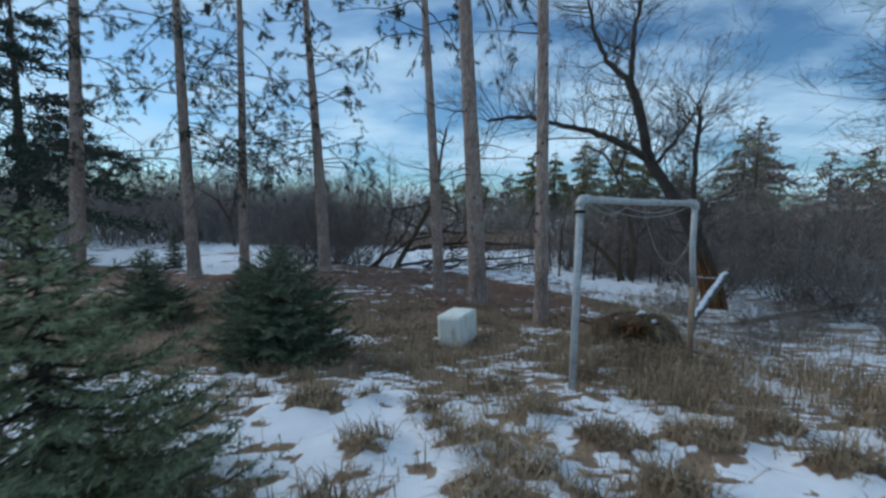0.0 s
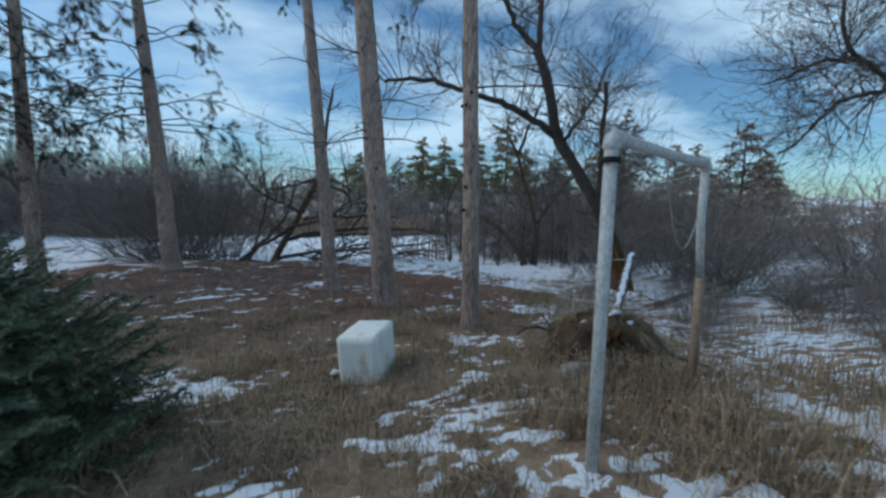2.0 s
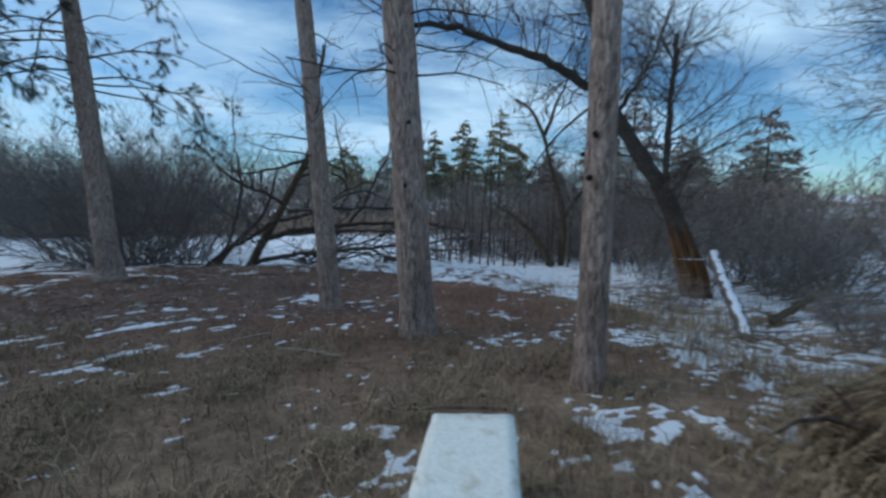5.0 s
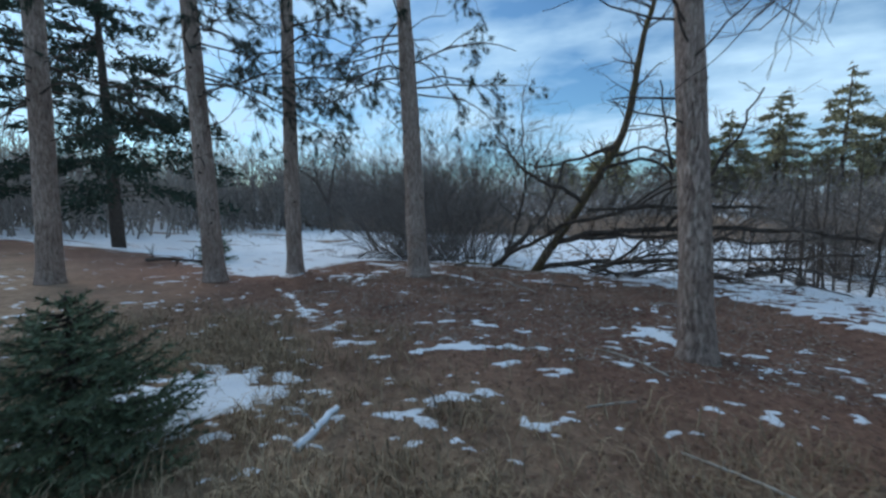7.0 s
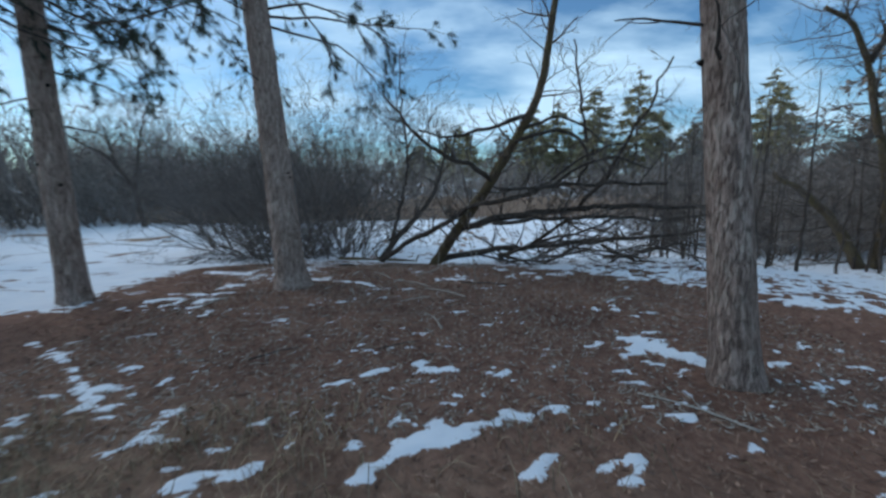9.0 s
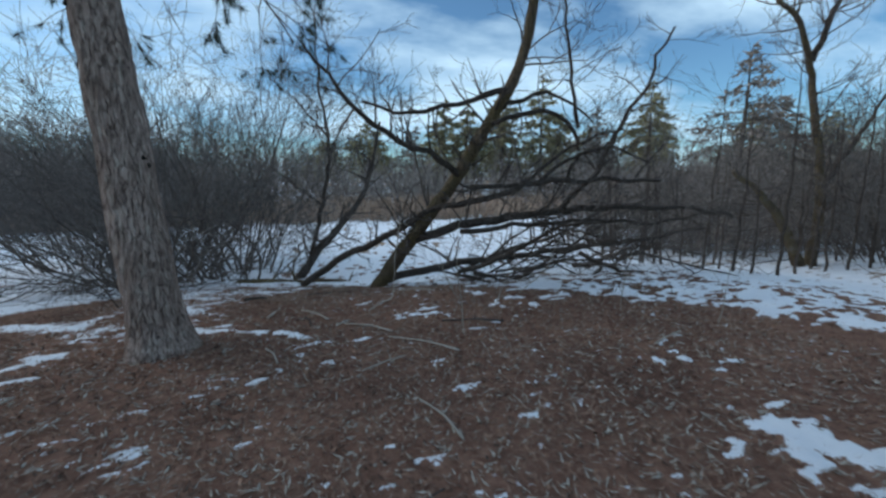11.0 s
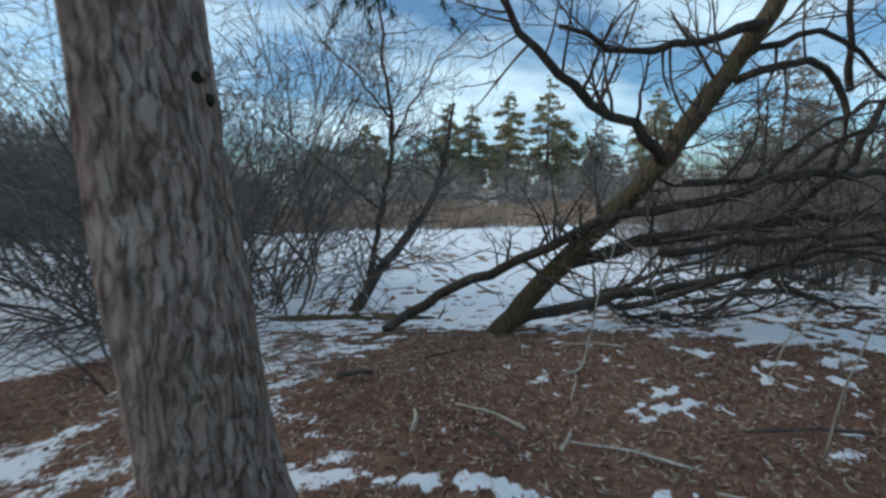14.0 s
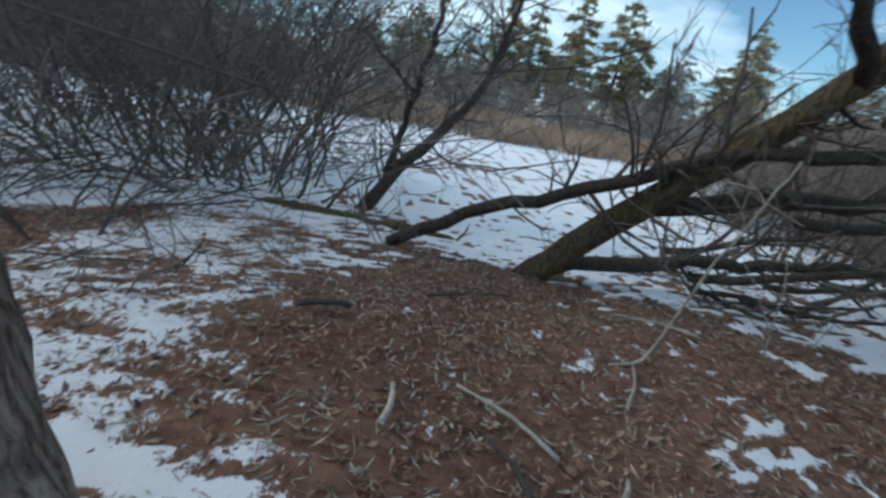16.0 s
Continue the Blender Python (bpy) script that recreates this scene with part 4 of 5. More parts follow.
bare(*R, "spreading_bare_tree", "spreading leafless tree above the reeds", (
    ("trunk", rel(R, [(24.6, 12.2, -1.3), (24.5, 12.2, 1.6), (24.1, 12.1, 4.6), (24.3, 12.0, 7.0), (23.8, 12.0, 10.0)]), 0.32, 0.10),
    ("limb", rel(R, [(24.1, 12.1, 4.8), (22.3, 12.0, 5.55), (19.6, 12.0, 5.6), (17.6, 12.0, 5.45), (16.78, 12.0, 5.99), (15.73, 12.0, 6.31), (15.2, 12.0, 6.9), (14.9, 11.9, 8.2)]), 0.17, 0.04),
    ("limb", rel(R, [(19.0, 12.0, 5.55), (16.7, 12.0, 5.27), (15.35, 12.0, 4.93), (14.2, 12.0, 3.83), (13.3, 12.0, 3.2)]), 0.10, 0.03),
    ("limb", rel(R, [(16.78, 12.0, 5.99), (15.8, 12.0, 6.24), (14.4, 12.0, 6.0), (13.2, 12.0, 5.4), (12.4, 12.0, 5.2)]), 0.09, 0.025),
    ("limb", rel(R, [(24.2, 12.0, 6.4), (20.6, 11.8, 8.0), (17.4, 11.6, 9.0), (15.6, 11.5, 10.6)]), 0.14, 0.04),
    ("limb", rel(R, [(20.6, 11.8, 8.0), (17.4, 11.6, 7.9), (14.6, 11.5, 8.7), (13.2, 11.4, 8.9)]), 0.08, 0.025),
), 75, M_BRANCH, M_TWIG, 20, 2.0, 2, 6, 0.3, 0.004)


def slim_stem(x, y, h, lean, seed):
    rng = np.random.default_rng(seed)
    t = thing("alder_sapling", x, y, G(x, y), "thin dark leafless sapling standing in snow", "tree", "saplings by the hollow")
    p = smooth_line([(0, 0, -0.1), (lean * 0.4, 0, h * 0.5), (lean, 0.1, h)], 0.3, 0.015, rng)
    r = np.linspace(0.022 + h * 0.004, 0.006, len(p))
    k = Geo()
    tube(k, p, r, 6)
    part("stem", k, M_BRANCH, t)
    lines = []
    side_twigs(rng, p, r, 16, h * 0.28, 1, lines, 0.5, 3, low=0.35)
    k = Geo()
    lines_to(k, lines, 4, 3, 0.003)
    part("crown", k, M_TWIG, t, kind="stuff")


srng = np.random.default_rng(80)
for i in range(38):
    slim_stem(srng.uniform(3.2, 11.5), srng.uniform(17.5, 24), srng.uniform(2.0, 4.6), srng.uniform(-0.5, 0.5), 100 + i)


# ---- thickets ----
def bush(name, label, h, r, stems, seed, mat, levels=2, kids=5, rmin=0.004, r0=0.02, lean=0.75, dome=True, group="thicket"):
    rng = np.random.default_rng(seed)
    t = thing(name, 0, 0, 0, label, "bush", group)
    fine = Geo()
    for _ in range(stems):
        a, q = rng.uniform(0, 6.28), math.sqrt(rng.random())
        p = np.array((math.cos(a), math.sin(a), 0)) * q * r * 0.4
        d = np.array((math.cos(a) * q * lean, math.sin(a) * q * lean, 1.0)) + rng.normal(0, 0.15, 3)
        lines = []
        grow(rng, p - np.array((0, 0, 0.15)), d, h * rng.uniform(0.65, 1.1) * (1 - 0.25 * q), r0 * rng.uniform(0.6, 1.3), levels, lines, 0.75, 0.36, 0.06, kids, 0.5, 6, 0.24 if levels == 3 else 0.05)
        for ln in lines:
            if ln[0] == levels:
                main = Geo()
                tube(main, ln[1], np.maximum(ln[2], rmin), 5, False)
                part("stem", main, M_TWIG, t)
            else:
                cut = [0, len(ln[1]) // 2, -1] if levels == 2 or ln[0] == 0 else slice(None)
                tube(fine, ln[1][cut], np.maximum(ln[2][cut], rmin), 3, False)
    part("crown", fine, mat, t, kind="stuff")
    return t


def set_at(ob, x, y, turn=0, size=1.0):
    ob.matrix_basis = Matrix.Translation((x, y, G(x, y) - 0.05)) @ Matrix.Rotation(turn, 4, "Z") @ Matrix.Scale(size, 4)
    return ob


def again(ob, x, y, turn, size):
    m = Matrix.Translation((x, y, G(x, y) - 0.05)) @ Matrix.Rotation(turn, 4, "Z")
    c = copy_thing(ob, m)
    c.scale = (size, size, size)
    return c


set_at(bush("large_shrub", "large dense leafless shrub at the edge of the snowfield", 6.0, 3.6, 60, 91, M_DARKTWIG, 3, 4, 0.004, 0.024, 1.25), -7.9, 23.6)
set_at(bush("large_shrub", "large dense leafless shrub with many dark stems", 5.6, 2.8, 50, 92, M_DARKTWIG, 3, 4, 0.004, 0.024, 1.1), -6.0, 22.9)
set_at(bush("large_shrub", "wide leafless shrub beside the snowfield", 4.8, 3.2, 56, 93, M_DARKTWIG, 3, 4, 0.005, 0.022, 1.3), -9.9, 28.0)
set_at(bush("low_shrub", "low spreading leafless shrub at the edge of the litter", 1.7, 0.9, 7, 190, M_TWIG, 2, 3, 0.003, 0.016, 1.2), -6.5, 19.0)
set_at(bush("large_shrub", "tall dark leafless shrub behind the others", 5.4, 3.0, 46, 192, M_DARKTWIG, 3, 4, 0.005, 0.022, 1.1), -10.8, 26.2)
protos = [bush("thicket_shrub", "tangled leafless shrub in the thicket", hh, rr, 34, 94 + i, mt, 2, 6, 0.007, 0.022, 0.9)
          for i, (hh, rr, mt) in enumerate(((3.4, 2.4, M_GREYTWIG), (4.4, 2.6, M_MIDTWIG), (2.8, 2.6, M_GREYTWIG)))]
set_at(protos[0], 9.5, 23.0)
set_at(protos[1], 11.5, 19.0)
set_at(protos[2], 13.5, 15.5)
brng = np.random.default_rng(95)
for i, (x, y, s) in enumerate(((12.5, 28, 1.0), (14.5, 21, 1.1), (17, 16.5, 1.0), (19.5, 13, 1.0), (20, 20, 1.2), (23, 9, 1.0),
                               (11.5, 25.5, 1.1), (17, 25, 1.2), (24, 16, 1.2), (27, 22, 1.3), (22, 27, 1.3), (12.5, 12.5, 0.8), (18.5, 9.5, 0.8),
                               (29, 13, 1.2), (7, 27, 1.0), (15, 30, 1.3), (26, 30, 1.4), (10.2, 15.8, 0.8), (-20, 39, 1.1), (-30, 47, 1.3),
                               (-14, 35, 1.0), (-42, 52, 1.4), (27, 5, 1.1), (33, 8, 1.3), (33, 18, 1.3), (8.6, 25.8, 1.2), (11.6, 26.4, 1.4),
                               (14.6, 26.2, 1.2), (17.6, 26.5, 1.3), (20.5, 24.5, 1.3), (13.2, 23.6, 0.8), (18.8, 22.4, 1.3))):
    again(protos[i % 3], x, y, brng.uniform(0, 6.28), s)


for i, (x, y, s) in enumerate(((8.0, 9.2, 0.32), (10.5, 8.4, 0.4), (12.0, 10.0, 0.45), (7.2, 12.4, 0.35), (11.2, 12.8, 0.42), (9.8, 10.6, 0.3), (14.5, 9.0, 0.5),
                               (13.0, 7.2, 0.4), (6.6, 7.6, 0.25), (16.0, 10.5, 0.55), (9.0, 6.4, 0.3), (17.5, 7.5, 0.5))):
    again(protos[i % 3], x, y, brng.uniform(0, 6.28), s)


def far_woods():
    """The leafless woods all round the horizon, as one uncountable mass of stems and twigs."""
    rng = np.random.default_rng(96)
    g = Geo()
    for i in range(760):
        a = rng.uniform(0, 2 * math.pi)
        ahead = math.sin(a) > -0.2
        if not ahead and rng.random() < 0.6:
            continue
        d = rng.uniform(50, 92)
        x, y = d * math.cos(a) * 1.0, 8 + d * math.sin(a)
        if ahead and abs(x) < 30 and y < 56:
            continue
        z = G(x, y)
        h = rng.uniform(3.2, 7.0) + 0.03 * (d - 50)
        k = rng.integers(3, 6)
        for _ in range(k):
            lines = []
            p = np.array((x + rng.normal(0, 1.2), y + rng.normal(0, 1.2), z - 0.2))
            grow(rng, p, (rng.normal(0, 0.25), rng.normal(0, 0.25), 1), h * rng.uniform(0.6, 1.1), 0.09, 2, lines, 0.6, 0.2, 0.12, 4, 0.5, 4, 0.08)
            for lev, q, r in lines:
                tube(g, q[::2] if lev < 2 else q, np.maximum(r[::2] if lev < 2 else r, 0.028), 3, False)
    for i in range(420):
        a = rng.uniform(math.pi * 0.56, math.pi * 1.02)
        d = rng.uniform(36, 52)
        x, y = d * math.cos(a), 12 + d * math.sin(a)
        if x > -13:
            continue
        for _ in range(4):
            lines = []
            p = np.array((x + rng.normal(0, 1.2), y + rng.normal(0, 1.2), G(x, y) - 0.2))
            grow(rng, p, (rng.normal(0, 0.3), rng.normal(0, 0.3), 1), rng.uniform(3.4, 7.0), 0.07, 2, lines, 0.6, 0.2, 0.12, 4, 0.5, 4, 0.06)
            for lev, q, r in lines:
                tube(g, q[::2] if lev < 2 else q, np.maximum(r[::2] if lev < 2 else r, 0.021), 3, False)
    for i in range(210):
        x, y = rng.uniform(-22, 50), rng.uniform(50.5, 58)
        for _ in range(4):
            lines = []
            p = np.array((x + rng.normal(0, 0.9), y + rng.normal(0, 0.6), G(x, y) - 0.2))
            grow(rng, p, (rng.normal(0, 0.35), rng.normal(0, 0.3), 1), rng.uniform(1.4, 4.2), 0.05, 2, lines, 0.65, 0.22, 0.1, 4, 0.5, 4, 0.06)
            for lev, q, r in lines:
                tube(g, q[::2] if lev < 2 else q, np.maximum(r[::2] if lev < 2 else r, 0.022), 3, False)
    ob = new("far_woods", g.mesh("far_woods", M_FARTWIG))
    tagged(ob, "leafless woods along the horizon, twigs coloured pale grey for haze", "woods", kind="stuff")


far_woods()


# ---- grass, litter and reeds ----
def blades(name, x, y, mat, label, category, lo, hi, lean, width, seed, flat=False):
    rng = np.random.default_rng(seed)
    n = len(x)
    z = land(x, y)
    a = rng.uniform(0, 6.28, n)
    h = rng.uniform(lo, hi, n)
    le = lean * rng.uniform(0.3, 1.3, n)
    d = np.stack([np.cos(a), np.sin(a)], 1)
    s = np.stack([-d[:, 1], d[:, 0]], 1)
    w = (width * rng.uniform(0.6, 1.3, n))[:, None]
    base = np.stack([x, y, z - 0.01], 1)
    mid = base + np.concatenate([d * (h * le * 0.35)[:, None], (h * 0.62)[:, None]], 1)
    tip = base + np.concatenate([d * (h * le)[:, None], (h * np.maximum(1 - 0.35 * le, 0.15))[:, None]], 1)
    sv = np.concatenate([s, np.zeros((n, 1))], 1) * w[:, :1]
    v = np.stack([base - sv, base + sv, mid + sv * 0.8, mid - sv * 0.8, tip], 1).reshape(-1, 3)
    o = (np.arange(n) * 5)[:, None]
    g = Geo()
    g.add(v, o + np.array((3, 2, 4)), o + np.array((0, 1, 2, 3)))
    tagged(new(name, g.mesh(name, mat, False)), label, category, kind="stuff")


def scatter(rng, n, x0, x1, y0, y1, keep):
    x, y = rng.uniform(x0, x1, n), rng.uniform(y0, y1, n)
    m = rng.random(n) < keep(x, y)
    return x[m], y[m]


grng = np.random.default_rng(97)
open_spot = lambda x, y: 1 - 0.97 * np.exp(-(((x + 3.07) / 0.24) ** 2 + ((y - 9.7) / 0.42) ** 2))
clump = lambda x, y: ss(0.46, 0.62, fbm(x, y, 1.4, 2, 3.0))
x, y = scatter(grng, 230000, -8, 6, -0.5, 12.5, lambda x, y: (0.12 + 0.88 * clump(x, y)) * straw_mask(x, y) * (1 - 0.93 * snow_mask(x, y)) * open_spot(x, y))
blades("dry_grass", x, y, M_STRAW, "matted dry straw-coloured grass between snow patches", "grass", 0.06, 0.25, 1.4, 0.0042, 1)
x, y = scatter(grng, 42000, -7, 5, 0.5, 11.5, lambda x, y: (0.12 + 0.88 * ss(3, 6, y)) * ss(0.48, 0.66, fbm(x, y, 1.1, 2, 6.0)) * (1 - 0.95 * snow_mask(x, y)) * open_spot(x, y) * (1 - 0.6 * ss(8.2, 9.6, y)))
blades("tall_dry_grass", x, y, M_STRAW, "taller tufts of bent dry grass", "grass", 0.14, 0.38, 0.9, 0.0035, 2)
x, y = scatter(grng, 110000, -4, 7, 0.3, 5.2, lambda x, y: 0.9 * hummock(x, y))
blades("hummock_grass", x, y, M_STRAW, "brown tussocks of dry grass standing out of snow", "grass", 0.05, 0.17, 1.3, 0.0045, 13)
x, y = scatter(grng, 60000, -8, 4, 8, 20, lambda x, y: (0.25 + 0.6 * clump(x, y)) * (1 - straw_mask(x, y)) * (1 - 0.95 * snow_mask(x, y)))
blades("sparse_grass", x, y, M_LITTER, "sparse short brown grass among fallen needles", "grass", 0.02, 0.10, 1.8, 0.003, 3)
x, y = scatter(grng, 64000, 3.2, 18, 1, 14.5, lambda x, y: (0.10 + 0.9 * ss(0.45, 0.6, fbm(x, y, 0.7, 2, 8.0))) * ss(26, 5, x + y) * (0.15 + 0.85 * ss(2.6, 4.2, y)) * (0.35 + 0.65 * ss(3.6, 5.2, x)))
blades("marsh_grass", x, y, M_STRAW, "dry brown marsh stalks sticking out of snow", "grass", 0.15, 0.66, 0.8, 0.0048, 4)
x, y = scatter(grng, 26000, 2.0, 5.4, 3.6, 7.0, lambda x, y: np.exp(-((x - 3.5) ** 2 / 0.9 + (y - 5.3) ** 2 / 1.1)) * (0.25 + 0.75 * ss(0.45, 0.6, fbm(x, y, 1.6, 2, 12.0))))
blades("brown_weeds", x, y, M_STRAW, "tall brown weeds round the root mound", "grass", 0.15, 0.5, 0.8, 0.0035, 14)
x, y = scatter(grng, 52000, -26, 40, 39, 50, lambda x, y: 0.3 + 0.7 * clump(x * 0.3, y * 0.3))
blades("reed_bed", x, y, M_REED, "tan reed bed across the frozen marsh", "reeds", 0.7, 1.7, 0.4, 0.025, 5)
x, y = scatter(grng, 9000, -50, -9, 30, 50, lambda x, y: 0.9 * ss(0.50, 0.66, fbm(x, y, 0.2, 2, 8.0)))
blades("field_grass", x, y, M_REED, "dry grass along the edge of the snowfield", "grass", 0.2, 0.6, 0.6, 0.012, 6)


def litter(name, n, x0, x1, y0, y1, seed, mat, label, lo, hi, w0, w1, keep):
    rng = np.random.default_rng(seed)
    x, y = scatter(rng, n, x0, x1, y0, y1, keep)
    n = len(x)
    z = land(x, y) + 0.006 + 0.02 * rng.random(n)
    a, tilt = rng.uniform(0, 6.28, n), rng.normal(0, 0.28, n)
    d = np.stack([np.cos(a) * np.cos(tilt), np.sin(a) * np.cos(tilt), np.sin(tilt)], 1)
    s = np.stack([-np.sin(a), np.cos(a), rng.normal(0, 0.45, n)], 1)
    ln, w = rng.uniform(lo, hi, n)[:, None] * 0.5, rng.uniform(w0, w1, n)[:, None] * 0.5
    c = np.stack([x, y, z], 1)
    v = np.stack([c - d * ln, c + s * w, c + d * ln, c - s * w], 1).reshape(-1, 3)
    v[0::4, 2] += 0.008
    g = Geo()
    g.add(v, None, np.arange(len(v)).reshape(-1, 4))
    tagged(new(name, g.mesh(name, mat, False)), label, "leaf litter", kind="stuff")


bare_soil = lambda x, y: (1 - 0.9 * snow_mask(x, y))
litter("fallen_needles", 85000, -8.5, 4, 8.5, 20, 7, M_LITTER, "reddish-brown carpet of fallen pine needles", 0.04, 0.12, 0.004, 0.008, bare_soil)
litter("fallen_leaves", 40000, -7.5, 2, 9.5, 19.8, 8, M_LITTER, "curled brown leaves on the mound", 0.025, 0.065, 0.012, 0.028,
       lambda x, y: bare_soil(x, y) * (0.25 + 0.75 * ss(13, 16, y)))
litter("pale_leaf_bits", 17000, -7, 2, 12, 19.8, 9, M_PALEWOOD, "pale dry leaf and straw bits on the mound", 0.025, 0.10, 0.005, 0.018, bare_soil)


# ---- the goal frame ----
def goal():
    x0, y0, x1, y1 = 2.27, 4.29, 4.10, 5.42
    t = thing("goal_frame", x0, y0, G(x0, y0), "weathered grey metal pipe goal frame with torn net cord", "goal frame")
    zb = G(x0, y0)
    top = 1.995 - zb
    o = np.array((x0, y0, zb))
    P = lambda x, y, z: np.array((x, y, z)) - o
    k = Geo()
    tube(k, [P(x0, y0, zb - 0.2), P(x0, y0, 1.0), P(x0, y0, 1.93)], [0.041] * 3, 20)
    post = part("post", k, M_PIPE, t)
    k = Geo()
    zr = G(x1, y1)
    tube(k, [P(x1 + 0.05, y1, 0.85), P(x1, y1, 1.4), P(x1, y1, 1.96)], [0.038] * 3, 20)
    part("post", k, M_PIPE, t)
    k = Geo()
    tube(k, [P(x1 + 0.06, y1 - 0.02, zr - 0.2), P(x1 + 0.05, y1, 0.3), P(x1 + 0.05, y1, 0.86)], [0.041] * 3, 20)
    part("lower_post", k, M_RUST, t, "rust-brown lower post")
    k = Geo()
    tube(k, [P(x0, y0, 1.99), P((x0 + x1) / 2, (y0 + y1) / 2, 1.985), P(x1, y1, 2.0)], [0.04] * 3, 20)
    part("crossbar", k, M_PIPE, t)
    u = np.array((x1 - x0, y1 - y0, 0.0))
    u /= np.linalg.norm(u)
    for c, s, z in ((P(x0, y0, 1.99), 1, 0), (P(x1, y1, 2.0), -1, 0)):
        k = Geo()
        a = np.linspace(0, math.pi / 2, 7)
        arc = [c + np.array((0, 0, -0.13))] + [c + u * s * 0.06 * (1 - math.cos(q)) + np.array((0, 0, -0.06 + 0.06 * math.sin(q))) for q in a] + [c + u * s * 0.14]
        tube(k, arc, [0.056, 0.056] + [0.054] * 6 + [0.055], 20)
        part("elbow_fitting", k, M_PIPE, t)
    k = Geo()
    tube(k, [P(x0, y0, 1.835), P(x0, y0, 1.86), P(x0, y0, 1.87)], [0.058] * 3, 20)
    part("collar", k, M_KNOT, post, "dark band under the corner fitting")
    rng = np.random.default_rng(3)
    for a, b, sag in ((0.12, 0.95, 0.16), (0.3, 0.85, 0.1), (0.5, 1.0, 0.55), (0.05, 0.4, 0.12)):
        s = np.linspace(0, 1, 12)
        end = 1.96 if b < 1 else 1.55
        pts = np.stack([x0 + (x1 - x0) * (a + (b - a) * s), y0 + (y1 - y0) * (a + (b - a) * s) + 0.03, 1.96 + (end - 1.96) * s - sag * 4 * s * (1 - s)], 1)
        k = Geo()
        tube(k, pts - o, [0.006] * 12, 4)
        part("net_cord", k, M_NET, t)


goal()


# ---- the white block ----
def white_block():
    x, y = 0.88, 6.96
    t = thing("white_foam_block", x, y, -0.577, "dirty white foam block lying in dry grass", "foam block")
    bm = bmesh.new()
    bmesh.ops.create_cube(bm, size=1.0)
    bmesh.ops.scale(bm, vec=(0.476, 0.70, 0.60), verts=bm.verts)
    bmesh.ops.bevel(bm, geom=bm.edges[:], offset=0.010, segments=2, affect="EDGES")
    bmesh.ops.subdivide_edges(bm, edges=[e for e in bm.edges if e.calc_length() > 0.2], cuts=8, use_grid_fill=True)
    for v in bm.verts:
        v.co += v.normal * (0.006 * (noise.noise(v.co * 9) + 0.5 * noise.noise(v.co * 24)))
    bmesh.ops.translate(bm, vec=(0, 0, 0.285), verts=bm.verts)
    me = bpy.data.meshes.new("body")
    bm.to_mesh(me)
    for p in me.polygons:
        p.use_smooth = True
    me.materials.append(M_BOX)
    body = part("body", me, None, t)
    body.rotation_euler = (radians(1.1), radians(-4), radians(-22))
    k = Geo()
    tube(k, [(-0.46, -0.2, 0.10), (-0.42, -0.18, 0.13), (-0.36, -0.16, 0.12)], [0.02, 0.035, 0.02], 8)
    part("broken_corner", k, M_BOX, t, "broken-off corner bit")


white_block()


